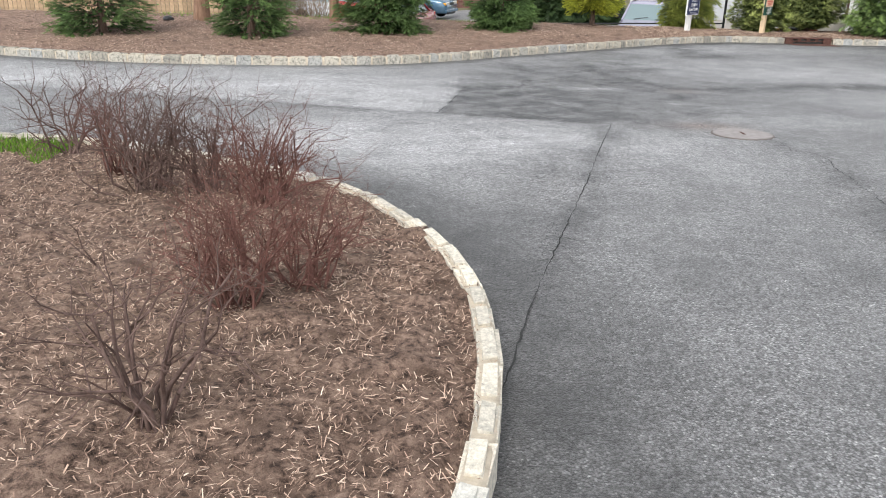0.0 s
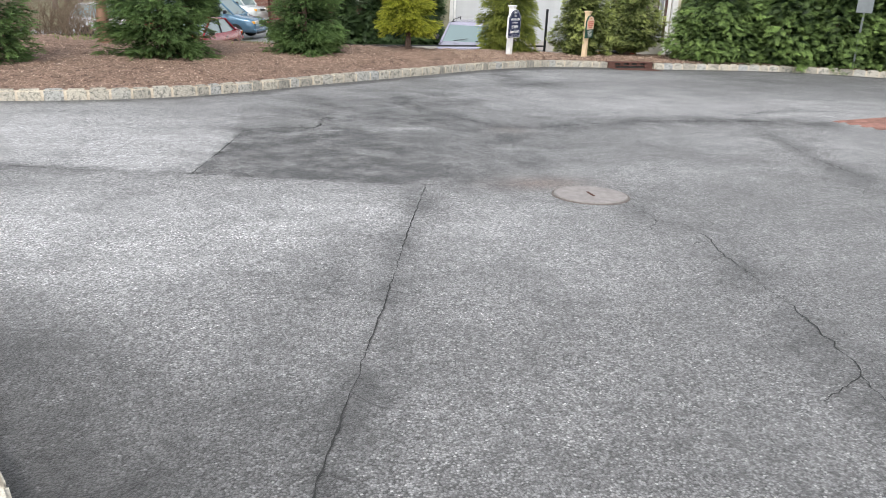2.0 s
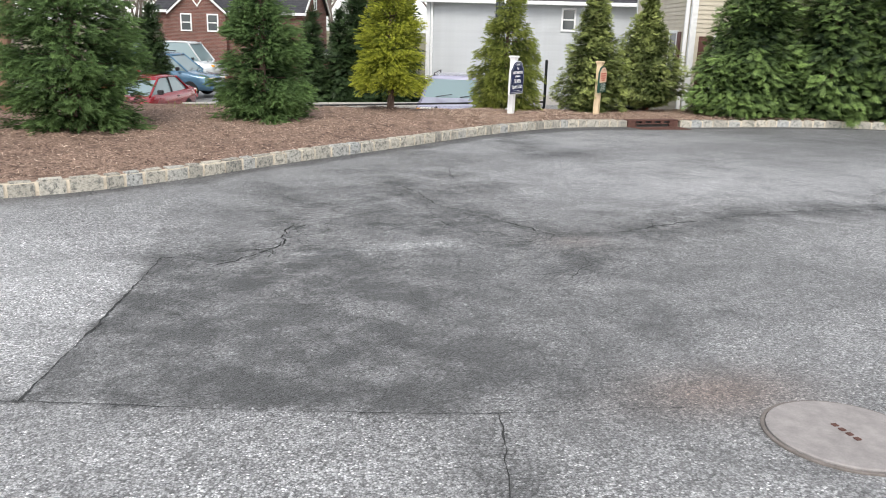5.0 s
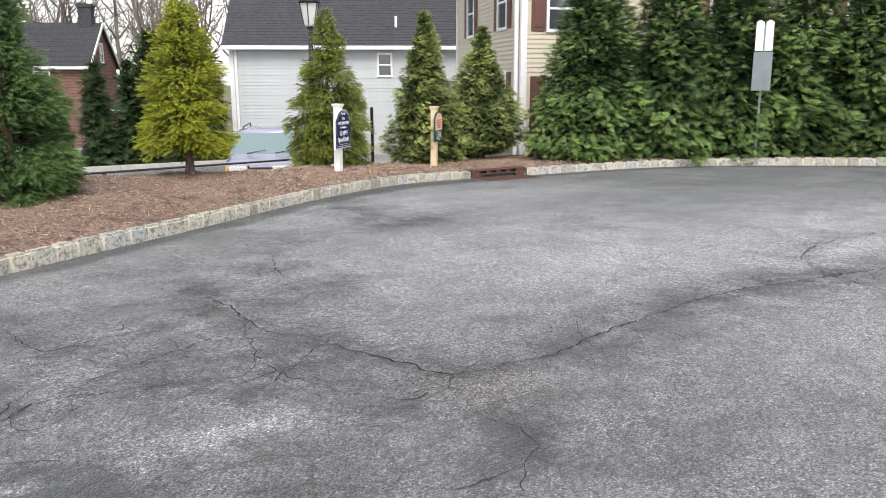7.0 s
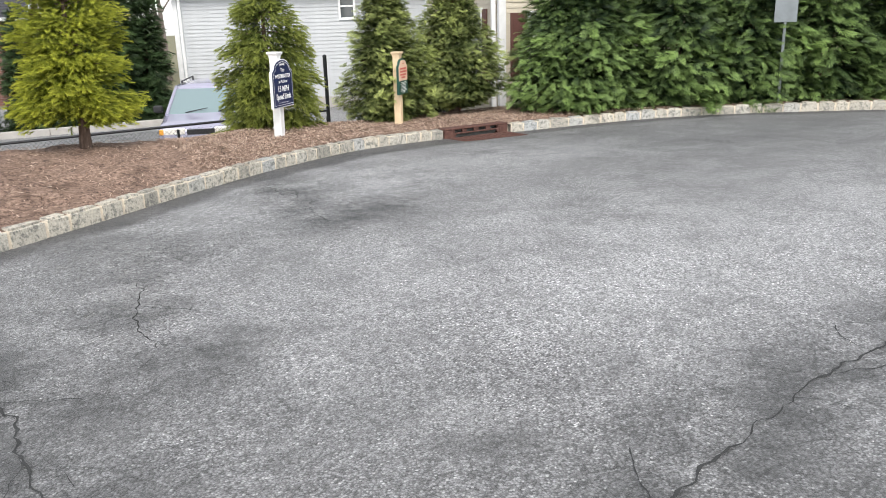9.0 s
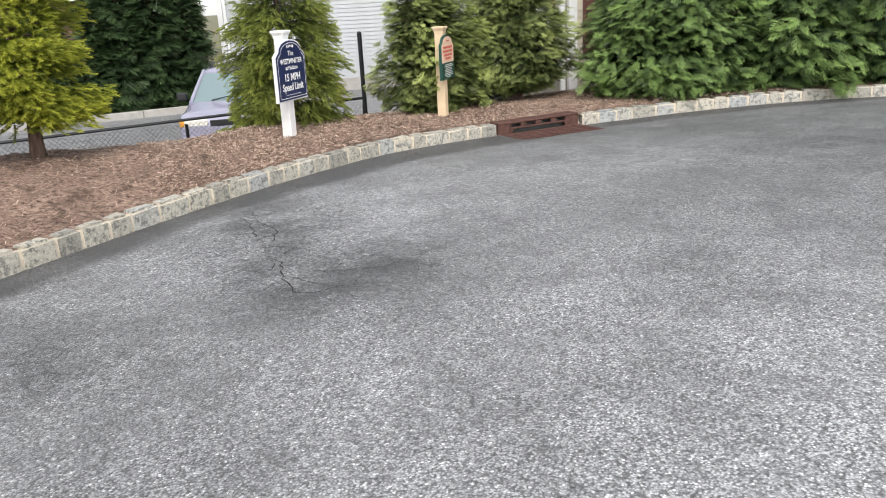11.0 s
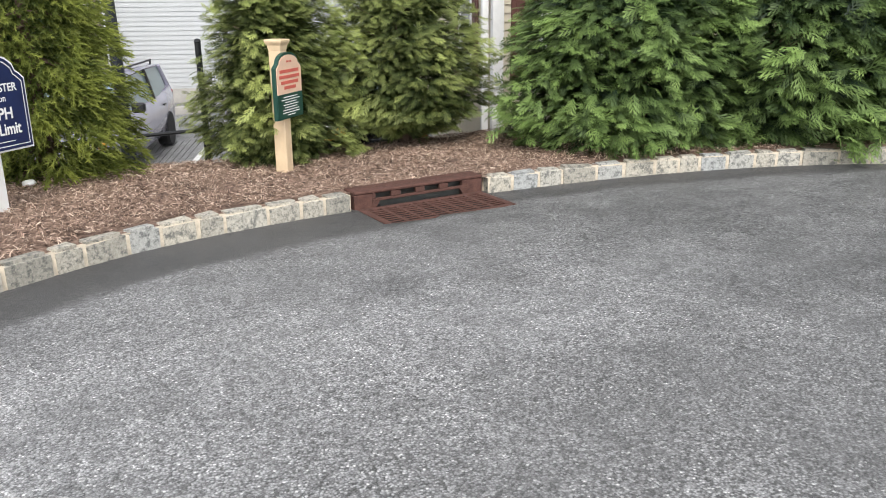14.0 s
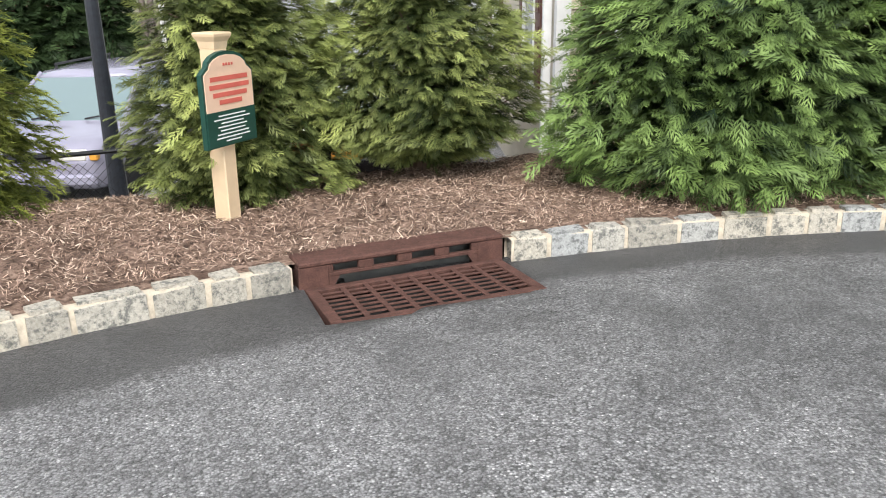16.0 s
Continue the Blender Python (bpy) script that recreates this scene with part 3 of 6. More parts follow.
twigs = {}
for key, (l, wd) in crack_lines.items():
    if key in ("seam", "patch_left", "patch_near"):
        continue
    for i in range(6, len(l) - 4, 11):
        if rng.uniform() < 0.7:
            ang = math.atan2(*(l[i + 2] - l[i])[::-1]) + rng.choice([-1, 1]) * rng.uniform(0.5, 1.3)
            ln = rng.uniform(0.12, 0.42)
            bend = ang + rng.normal(0, 0.5)
            q1 = l[i] + 0.5 * ln * np.array([math.cos(ang), math.sin(ang)])
            twigs[key, i] = (jagged([l[i], q1, q1 + 0.5 * ln * np.array([math.cos(bend), math.sin(bend)])], 0.012, 0.03), 0.008)
for key, (l, wd) in [*crack_lines.items(), *twigs.items()]:
    t = np.gradient(l, axis=0)
    t /= np.linalg.norm(t, axis=1)[:, None] + 1e-9
    nrm = np.c_[-t[:, 1], t[:, 0]]
    wv = wd * (0.36 if key == "seam" else 0.34) * rng.uniform(0.35, 1.35, len(l)) * np.clip(1.0 * np.sin(np.arange(len(l)) * 0.13 + len(l)) + 1.0, 0.45, 1)
    wv[[0, -1]] = 0.002
    a, b = l + nrm * wv[:, None], l - nrm * wv[:, None]
    za, zb = road_top(a) + 0.005, road_top(b) + 0.005
    V = np.r_[np.c_[a, za], np.c_[b, zb]]
    k = len(l)
    F = np.array([(i, i + k, i + k + 1, i + 1) for i in range(k - 1)])
    tagged(new("pavement_crack", raw_mesh("pavement_crack", V, F, M_CRACK)), "dark ragged crack across the asphalt", "crack", kind="structure")

lx, ly = np.linspace(-30, 30, 61), np.linspace(23.6, 44, 30)
X, Y = np.meshgrid(lx, ly)
lot = tagged(new("parking_lot", raw_mesh("parking_lot", np.c_[X.ravel(), Y.ravel(), lot_z(X, Y).ravel()], grid_faces(len(lx), len(ly)), M_LOT, True)),
             "grey asphalt parking lot below the planting bed", "parking lot", kind="structure")

# ---- planting beds ----
bx = np.r_[-26, -20, -16, np.linspace(-13, 18, 300), 21, 25]
bv = np.linspace(0, 1, 110) ** 1.15
X = np.repeat(bx[None, :], len(bv), 0)
Y = curb_y(X) + 0.07 + bv[:, None] * (np.maximum(26.2, curb_y(X) + 3) - curb_y(X) - 0.07)
Z = bed_z(X, Y)
lump = np.array([noise.fractal((a * 3.6, b * 3.6, 1.0), 0.8, 2.1, 5) for a, b in zip(X.ravel(), Y.ravel())]).reshape(X.shape)
Z = Z + 0.045 * lump * np.clip((Y - curb_y(X) - 0.1) / 0.3, 0, 1)
bed = tagged(new("mulch_bed", raw_mesh("mulch_bed", np.c_[X.ravel(), Y.ravel(), Z.ravel()], grid_faces(len(bx), len(bv)), M_BEDMULCH, True)),
             "planting bed covered in brown shredded bark mulch", "mulch bed", kind="structure")

isl_poly = isl_line.copy()
ix = np.r_[-14, -12, -10, -8, -6.5, np.linspace(-5.5, 0.25, 150)]
top_i = int(np.argmax(isl_line[:, 0]))
up, lo = isl_line[:top_i + 1], isl_line[top_i:]
yu = np.interp(ix, up[:, 0], up[:, 1]) - 0.05
yl = np.interp(-ix, -lo[:, 0], lo[:, 1]) + 0.05
ix2 = np.minimum(ix, isl_line[top_i, 0] - 0.06)
yu, yl = np.interp(ix2, up[:, 0], up[:, 1]) - 0.05, np.interp(-ix2, -lo[:, 0], lo[:, 1]) + 0.05
iv = np.linspace(0, 1, 130)
X = np.repeat(ix2[None, :], len(iv), 0)
Y = yl[None, :] + iv[:, None] * (yu - yl)[None, :]
lump = np.array([noise.fractal((a * 5, b * 5, 5.0), 0.8, 2.1, 4) for a, b in zip(X.ravel(), Y.ravel())]).reshape(X.shape)
Z = island_z(X, Y) + 0.042 * lump
island = tagged(new("mulch_island", raw_mesh("mulch_island", np.c_[X.ravel(), Y.ravel(), Z.ravel()], grid_faces(len(ix), len(iv)), M_MULCH, True)),
                "curbed island bed covered in brown shredded bark mulch", "mulch bed", kind="structure")


def chips(name, xy, zf, size, mat, lift=0.012):
    """Thousands of splinters of bark lying about, each a thin wedge."""
    k = len(xy)
    yaw, pit = rng.uniform(0, 2 * np.pi, k), rng.normal(0, 0.45, k)
    ln, wd = size * rng.uniform(0.5, 1.7, k), size * rng.uniform(0.08, 0.26, k)
    dx, dy = np.cos(yaw), np.sin(yaw)
    z = zf(xy[:, 0], xy[:, 1]) + lift + rng.uniform(-0.008, 0.012, k)
    c = np.c_[xy, z]
    ax = np.c_[dx * np.cos(pit), dy * np.cos(pit), np.sin(pit)] * ln[:, None] * 0.5
    sd = np.c_[-dy, dx, rng.normal(0, 0.35, k)] * wd[:, None] * 0.5
    bend = rng.normal(0, 0.25, k)[:, None] * sd
    th = np.array([0, 0, 1.0])[None, :] * (wd * 0.35)[:, None]
    V = np.stack([c - ax - sd * 0.6, c - ax + sd * 0.6, c + ax * 0.9 + sd + bend, c + ax - sd * 0.4 + bend, c - ax * 0.2 + th + bend], 1).reshape(-1, 3)
    i = np.arange(k)[:, None] * 5
    F = np.concatenate([i + np.array([[0, 1, 4]]), i + np.array([[1, 2, 4]]), i + np.array([[2, 3, 4]]), i + np.array([[3, 0, 4]])], 0)
    return tagged(new(name, raw_mesh(name, V, F, mat)), "shredded bark mulch pieces strewn over the bed", "mulch", kind="stuff")


q = np.c_[rng.uniform(-4.6, 0.2, 90000), rng.uniform(0.2, 6.6, 90000)]
q = q[(q[:, 1] < np.interp(q[:, 0], up[:, 0], up[:, 1]) - 0.13) & (q[:, 1] > np.interp(-q[:, 0], -lo[:, 0], lo[:, 1]) + 0.13)]
q = q[~((q[:, 0] < -3.0) & (q[:, 1] > 5.75 + 0.25 * np.sin(q[:, 0] * 5)))]
chips("mulch_chips", q, island_z, 0.023, M_CHIP)
q = np.r_[np.c_[rng.uniform(-9, 15, 70000), rng.uniform(13, 23.4, 70000)], np.c_[rng.uniform(4.5, 12.5, 90000), rng.uniform(18, 22.3, 90000)]]
q = q[(q[:, 1] > curb_y(q[:, 0]) + 0.16) & (q[:, 1] < curb_y(q[:, 0]) + 6.5)]
chips("bed_mulch_chips", q, bed_z, 0.032, M_BEDCHIP, 0.02)

# ---- grass on the island ----
k = 9000
q = np.c_[rng.uniform(-7.5, -3.0, k), rng.uniform(5.6, 6.7, k)]
q = q[(q[:, 1] < np.interp(q[:, 0], up[:, 0], up[:, 1]) - 0.12) & (q[:, 1] > 5.75 + 0.25 * np.sin(q[:, 0] * 5))]


def blades(name, q, zf, height, mat, label):
    k = len(q)
    a = rng.uniform(0, 2 * np.pi, k)
    h = height * rng.uniform(0.5, 1.2, k)
    z = zf(q[:, 0], q[:, 1])
    s = np.c_[np.cos(a), np.sin(a), np.zeros(k)] * 0.005
    c = np.c_[q, z]
    tip = c + np.c_[rng.normal(0, 0.4, k) * h, rng.normal(0, 0.4, k) * h, h]
    V = np.stack([c - s, c + s, tip], 1).reshape(-1, 3)
    me = raw_mesh(name, V, np.arange(3 * k).reshape(-1, 3), mat)
    me.attributes.new("tint", "FLOAT", "POINT").data.foreach_set("value", np.repeat(rng.uniform(0, 1, k), 3).astype(np.float32))
    return tagged(new(name, me), label, "grass", kind="stuff")


blades("lawn_grass", q, island_z, 0.07, M_GRASS, "strip of bright green lawn grass on the island")
k = 5000
q = np.c_[rng.uniform(-9, 1.0, k), rng.uniform(20.5, 23.6, k)]
q = q[rng.uniform(0, 1, len(q)) < np.clip(0.5 + np.sin(q[:, 0] * 1.7) * 0.6, 0, 1)]
blades("bed_grass", q, bed_z, 0.09, M_GRASS, "thin pale grass growing behind the mulch")

# ---- conifers ----
def template_fan():
    """A flat feathery spray along +x, one long, drooping at its tip."""
    V, F = [], []

    def blade(p, d, ln, wd):
        p, d = np.array(p, float), np.array(d, float) / np.linalg.norm(d)
        s = np.array([-d[1], d[0], 0]) * wd
        i = len(V)
        V.extend([p - s, p + s, p + d * ln])
        F.append((i, i + 1, i + 2))

    for j, (t, ln) in enumerate(((0.08, 0.42), (0.3, 0.5), (0.52, 0.42), (0.74, 0.3))):
        for sg in (1, -1):
            a = np.array((t + (0.09 if sg > 0 else 0), 0, 0))
            d = np.array((0.68, sg * 0.73, 0))
            k = ln * (1.12 if (j + sg) % 3 == 0 else 0.9)
            blade(a, d, k, 0.032)
            blade(a + d * k * 0.3, (0.98, sg * 0.16, 0), k * 0.62, 0.03)
            blade(a + d * k * 0.55, (0.9, sg * 0.25, 0), k * 0.5, 0.028)
    blade((0.0, 0, 0), (1, 0.03, 0), 1.12, 0.034)
    V = np.array(V)
    V[:, 2] = -0.36 * V[:, 0] ** 2 - 0.25 * np.abs(V[:, 1])
    return V, np.array(F), V[:, 0]


def template_brush():
    """A spruce twig along +x with needles all round."""
    V, F = [], []
    r = np.random.default_rng(3)
    for j in range(15):
        t = j / 15 * 0.9
        a = j * 2.4
        d = np.array([0.8, 0.75 * math.cos(a), 0.75 * math.sin(a)])
        d /= np.linalg.norm(d)
        s = np.cross(d, (1, 0, 0))
        s = s / np.linalg.norm(s) * 0.042
        p = np.array([t, 0, 0])
        ln = 0.3
        i = len(V)
        V.extend([p - s, p + s, p + d * ln])
        F.append((i, i + 1, i + 2))
    for s in ((0, 0.035, 0), (0, 0, 0.035)):
        i = len(V)
        s = np.array(s)
        V.extend([-s, s, np.array([1.1, 0, 0])])
        F.append((i, i + 1, i + 2))
    V = np.array(V)
    V[:, 2] -= 0.12 * V[:, 0] ** 2
    return V, np.array(F), V[:, 0]


FAN, BRUSH = template_fan(), template_brush()


def scatter(name, tmpl, pos, axis, normal, size, tint, mat):
    """One mesh of many copies of a template, each along its axis."""
    V, F, along = tmpl
    k = len(pos)
    ax = axis / np.linalg.norm(axis, axis=1)[:, None]
    nz = normal - (normal * ax).sum(1)[:, None] * ax
    nz /= np.linalg.norm(nz, axis=1)[:, None] + 1e-9
    ay = np.cross(nz, ax)
    W = (ax[:, None, :] * V[None, :, 0, None] + ay[:, None, :] * V[None, :, 1, None] + nz[:, None, :] * V[None, :, 2, None]) * size[:, None, None] + pos[:, None, :]
    G = (np.arange(k)[:, None, None] * len(V) + F[None]).reshape(-1, 3)
    me = raw_mesh(name, W.reshape(-1, 3), G, mat)
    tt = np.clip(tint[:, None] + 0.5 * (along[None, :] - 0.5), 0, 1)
    me.attributes.new("tint", "FLOAT", "POINT").data.foreach_set("value", tt.astype(np.float32).ravel())
    return me


def trunk_mesh(h, r, bend, seed):
    """A tapering, slightly crooked trunk."""
    bm = bmesh.new()
    rings = []
    for i in range(8):
        t = i / 7
        c = Vector((bend * math.sin(i * 0.9 + seed), bend * math.cos(i * 1.3 + seed), h * t)) if i else Vector((0, 0, -0.08))
        ra = max(r * (1 - t * 0.93) * (1.35 if i == 0 else 1), 0.004)
        rings.append([bm.verts.new(c + Vector((ra * math.cos(a * math.pi / 4), ra * math.sin(a * math.pi / 4), 0))) for a in range(8)])
    for a, b in zip(rings, rings[1:]):
        for i in range(8):
            bm.faces.new((a[i], a[(i + 1) % 8], b[(i + 1) % 8], b[i]))
    bm.faces.new(rings[0][::-1])
    bm.faces.new(rings[-1])
    return bm


def arborvitae(seed, h, R, clear, count, mat, size=0.2, shape=0.75, bulge=0.25, ragged=0.18):
    """A thuja: trunk, limbs and a crown of fans. Returns the two meshes."""
    r = np.random.default_rng(seed)
    u = r.uniform(0, 1, count * 3)
    keep = r.uniform(0, 1, len(u)) < (1 - u) ** 0.55 + 0.22
    u = u[keep][:count]
    k = len(u)
    th = r.uniform(0, 2 * np.pi, k)
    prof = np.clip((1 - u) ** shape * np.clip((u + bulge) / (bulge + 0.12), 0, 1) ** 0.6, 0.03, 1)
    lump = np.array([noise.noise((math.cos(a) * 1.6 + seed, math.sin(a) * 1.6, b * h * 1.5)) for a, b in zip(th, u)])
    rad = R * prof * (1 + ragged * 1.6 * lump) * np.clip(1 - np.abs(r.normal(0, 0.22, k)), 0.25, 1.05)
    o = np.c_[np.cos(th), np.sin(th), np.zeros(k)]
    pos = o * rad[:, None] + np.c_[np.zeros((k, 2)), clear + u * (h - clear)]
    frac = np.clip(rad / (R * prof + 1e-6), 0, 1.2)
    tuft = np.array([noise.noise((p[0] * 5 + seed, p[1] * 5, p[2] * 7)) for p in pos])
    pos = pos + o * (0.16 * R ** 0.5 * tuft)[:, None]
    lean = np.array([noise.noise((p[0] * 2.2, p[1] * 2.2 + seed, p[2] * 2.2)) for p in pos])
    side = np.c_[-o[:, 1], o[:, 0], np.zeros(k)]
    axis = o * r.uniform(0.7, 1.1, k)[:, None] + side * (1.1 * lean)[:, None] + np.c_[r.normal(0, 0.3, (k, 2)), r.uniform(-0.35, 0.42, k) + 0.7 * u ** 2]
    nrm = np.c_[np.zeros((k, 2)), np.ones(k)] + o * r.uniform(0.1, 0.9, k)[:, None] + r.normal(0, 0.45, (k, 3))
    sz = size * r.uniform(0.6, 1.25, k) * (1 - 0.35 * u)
    # hollows and inner sprays get a darker tint: shade painted into the crown
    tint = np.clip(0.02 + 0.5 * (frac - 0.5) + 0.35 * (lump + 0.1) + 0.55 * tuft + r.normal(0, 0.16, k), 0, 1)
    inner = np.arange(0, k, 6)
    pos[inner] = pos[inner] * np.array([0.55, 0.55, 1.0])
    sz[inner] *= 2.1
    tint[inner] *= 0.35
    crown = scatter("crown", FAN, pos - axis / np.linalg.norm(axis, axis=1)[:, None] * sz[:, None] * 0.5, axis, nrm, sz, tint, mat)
    tr = bm_mesh("trunk", trunk_mesh(h * 0.86, 0.03 + 0.018 * h, 0.02, seed), M_BARK)
    bm = bmesh.new()
    rr = random.Random(seed)
    for i in range(26):
        z = clear + (h - clear) * rr.uniform(0.0, 0.75)
        a = rr.uniform(0, 6.28)
        ln = R * 0.7 * (1 - z / h) ** 0.8
        cyl(bm, (0, 0, z), (math.cos(a) * ln, math.sin(a) * ln, z + ln * 0.5), 0.014, 0.004, 5, False)
    return tr, crown, bm_mesh("branchwork", bm, M_BARK)


def spruce(seed, h, R, clear, count, mat, size=0.16, droop=0.1, shape=0.85, gaps=0.2):
    """A spruce: whorls of boughs hung with needled twigs."""
    r = np.random.default_rng(seed)
    tr = bm_mesh("trunk", trunk_mesh(h * 0.97, 0.025 + 0.014 * h, 0.015, seed), M_BARK)
    bm = bmesh.new()
    P, A, S, T = [], [], [], []
    levels = int(h * 9)
    boughs = []
    for i in range(levels):
        u = (i + r.uniform(0, 0.8)) / levels
        for j in range(int(r.integers(7, 11))):
            a = r.uniform(0, 2 * np.pi)
            ln = R * ((1 - u) ** shape * min(1, 0.8 + 1.2 * u) + 0.035) * r.uniform(0.72, 1.08) * (1 - gaps * (r.uniform() < 0.3))
            boughs.append((clear + u * (h - clear), a, ln, u))
    total = sum(b[2] for b in boughs)
    for z, a, ln, u in boughs:
        k = max(4, int(count * ln / total))
        rise = 0.7 * u + 0.04 - droop * (1 - u)
        t = r.uniform(0.12, 1.0, k) ** 0.75
        d = np.array([math.cos(a), math.sin(a), 0])
        sd = np.array([-d[1], d[0], 0])
        c = d[None, :] * (t * ln)[:, None]
        c[:, 2] = z + ln * (rise * t - droop * 1.2 * t * t + 0.16 * t ** 3)
        spread = r.normal(0, 0.26, k) * ln * (1.2 - t)
        c = c + sd[None, :] * spread[:, None] + np.c_[np.zeros((k, 2)), r.normal(-0.02, 0.055, k)]
        ax = d[None, :] * r.uniform(0.6, 1.1, k)[:, None] + sd[None, :] * (np.sign(spread) * r.uniform(0, 0.9, k))[:, None]
        ax[:, 2] += rise * 0.6 + r.normal(-droop, 0.25, k)
        P.append(c)
        A.append(ax)
        S.append(size * r.uniform(0.7, 1.25, k) * (1 - 0.3 * u))
        # tint rises from the trunk out to the bough tips
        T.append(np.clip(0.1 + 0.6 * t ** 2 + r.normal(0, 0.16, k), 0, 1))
        cyl(bm, (0, 0, z), (d[0] * ln * 0.8, d[1] * ln * 0.8, z + ln * (rise * 0.8 - droop * 0.7)), 0.006 + 0.006 * ln, 0.003, 4, False)
    P, A = np.concatenate(P), np.concatenate(A)
    nrm = np.c_[np.zeros((len(P), 2)), np.ones(len(P))] + r.normal(0, 0.4, (len(P), 3))
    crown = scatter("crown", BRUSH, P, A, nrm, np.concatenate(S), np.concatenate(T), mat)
    return tr, crown, bm_mesh("branchwork", bm, M_BARK)


def plant(name, meshes, x, y, z, label, category, rz=0.0, group=""):
    t = thing(name, pose(x, y, z, 0, 0, rz), label, category, group)
    part("trunk", meshes[0], None, t)
    tagged(part("crown", meshes[1], None, t), kind="stuff")
    tagged(part("branchwork", meshes[2], None, t), kind="stuff")
    return t


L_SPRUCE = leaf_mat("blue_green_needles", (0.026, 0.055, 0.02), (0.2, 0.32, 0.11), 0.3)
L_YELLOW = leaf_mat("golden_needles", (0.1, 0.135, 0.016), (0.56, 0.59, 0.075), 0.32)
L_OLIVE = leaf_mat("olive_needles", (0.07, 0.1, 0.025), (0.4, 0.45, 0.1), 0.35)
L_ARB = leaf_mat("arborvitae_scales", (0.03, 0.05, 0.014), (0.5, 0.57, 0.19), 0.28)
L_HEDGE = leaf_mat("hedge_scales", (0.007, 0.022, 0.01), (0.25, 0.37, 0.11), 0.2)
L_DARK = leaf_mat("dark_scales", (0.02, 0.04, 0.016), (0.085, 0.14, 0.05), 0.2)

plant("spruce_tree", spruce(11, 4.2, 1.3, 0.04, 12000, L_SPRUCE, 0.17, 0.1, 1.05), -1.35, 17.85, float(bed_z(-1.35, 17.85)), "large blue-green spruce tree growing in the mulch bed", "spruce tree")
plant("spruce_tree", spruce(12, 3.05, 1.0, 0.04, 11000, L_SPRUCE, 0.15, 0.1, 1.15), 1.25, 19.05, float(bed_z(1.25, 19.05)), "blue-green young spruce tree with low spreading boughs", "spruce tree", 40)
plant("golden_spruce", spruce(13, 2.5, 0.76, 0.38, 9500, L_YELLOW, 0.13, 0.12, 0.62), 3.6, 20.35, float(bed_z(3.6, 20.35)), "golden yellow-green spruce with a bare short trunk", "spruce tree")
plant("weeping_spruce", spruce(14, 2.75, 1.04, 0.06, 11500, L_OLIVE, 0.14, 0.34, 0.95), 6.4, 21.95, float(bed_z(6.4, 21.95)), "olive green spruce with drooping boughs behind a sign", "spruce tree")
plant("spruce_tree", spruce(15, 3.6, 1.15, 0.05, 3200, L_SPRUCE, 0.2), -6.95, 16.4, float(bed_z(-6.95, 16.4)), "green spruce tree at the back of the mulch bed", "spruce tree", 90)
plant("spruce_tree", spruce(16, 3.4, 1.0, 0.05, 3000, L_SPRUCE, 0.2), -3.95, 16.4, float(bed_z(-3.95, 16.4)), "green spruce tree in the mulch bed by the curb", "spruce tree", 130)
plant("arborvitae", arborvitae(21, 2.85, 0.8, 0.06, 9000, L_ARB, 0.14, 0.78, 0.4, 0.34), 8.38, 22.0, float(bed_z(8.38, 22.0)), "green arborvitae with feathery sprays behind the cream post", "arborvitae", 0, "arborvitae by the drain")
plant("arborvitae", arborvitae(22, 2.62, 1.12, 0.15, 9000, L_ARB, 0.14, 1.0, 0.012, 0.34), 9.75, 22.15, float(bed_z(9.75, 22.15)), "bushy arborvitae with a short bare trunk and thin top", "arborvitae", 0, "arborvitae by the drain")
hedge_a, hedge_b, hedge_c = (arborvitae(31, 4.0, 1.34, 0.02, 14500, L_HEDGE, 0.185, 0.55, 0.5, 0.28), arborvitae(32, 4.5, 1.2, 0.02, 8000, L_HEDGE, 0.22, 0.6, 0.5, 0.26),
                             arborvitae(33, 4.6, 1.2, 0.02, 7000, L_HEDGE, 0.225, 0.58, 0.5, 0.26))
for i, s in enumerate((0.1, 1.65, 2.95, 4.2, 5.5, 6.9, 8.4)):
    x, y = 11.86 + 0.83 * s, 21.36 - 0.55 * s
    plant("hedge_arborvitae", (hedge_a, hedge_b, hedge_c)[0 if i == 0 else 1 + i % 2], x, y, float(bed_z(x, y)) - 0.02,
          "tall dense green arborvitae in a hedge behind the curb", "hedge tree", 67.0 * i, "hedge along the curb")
column = arborvitae(41, 4.1, 0.8, 0.0, 1100, L_DARK, 0.48, 0.6, 0.6, 0.1)
for x, y, k in ((2.4, 35.3, 0.6), (3.6, 35.5, 0.8), (4.6, 35.6, 0.82), (5.3, 35.8, 1.05), (6.2, 36.0, 1.12), (7.1, 36.2, 1.0), (-2.0, 36.5, 0.9)):
    t = plant("columnar_arborvitae", column, x, y, float(lot_z(x, y)), "dark narrow columnar arborvitae beyond the parking lot", "arborvitae", 50 * x, "dark columns beyond the lot")
    t.scale = (k, k, k)

# ---- curbs of granite blocks ----
def block_mesh(seed, ln, mat, wide):
    """A rough granite block with chipped edges."""
    r = random.Random(seed)
    bm = boxed(-ln / 2, ln / 2, -wide, wide, -0.1, 0.145)
    es = [e for e in bm.edges if (e.verts[0].co.z + e.verts[1].co.z) > 0.1]
    bmesh.ops.bevel(bm, geom=es, offset=0.02, segments=2, affect="EDGES")
    for v in bm.verts:
        v.co.x += r.uniform(-0.004, 0.004)
        v.co.y += r.uniform(-0.005, 0.005)
        v.co.z += r.uniform(-0.006, 0.006)
    return bm_mesh("curb_stone", bm, mat, False)


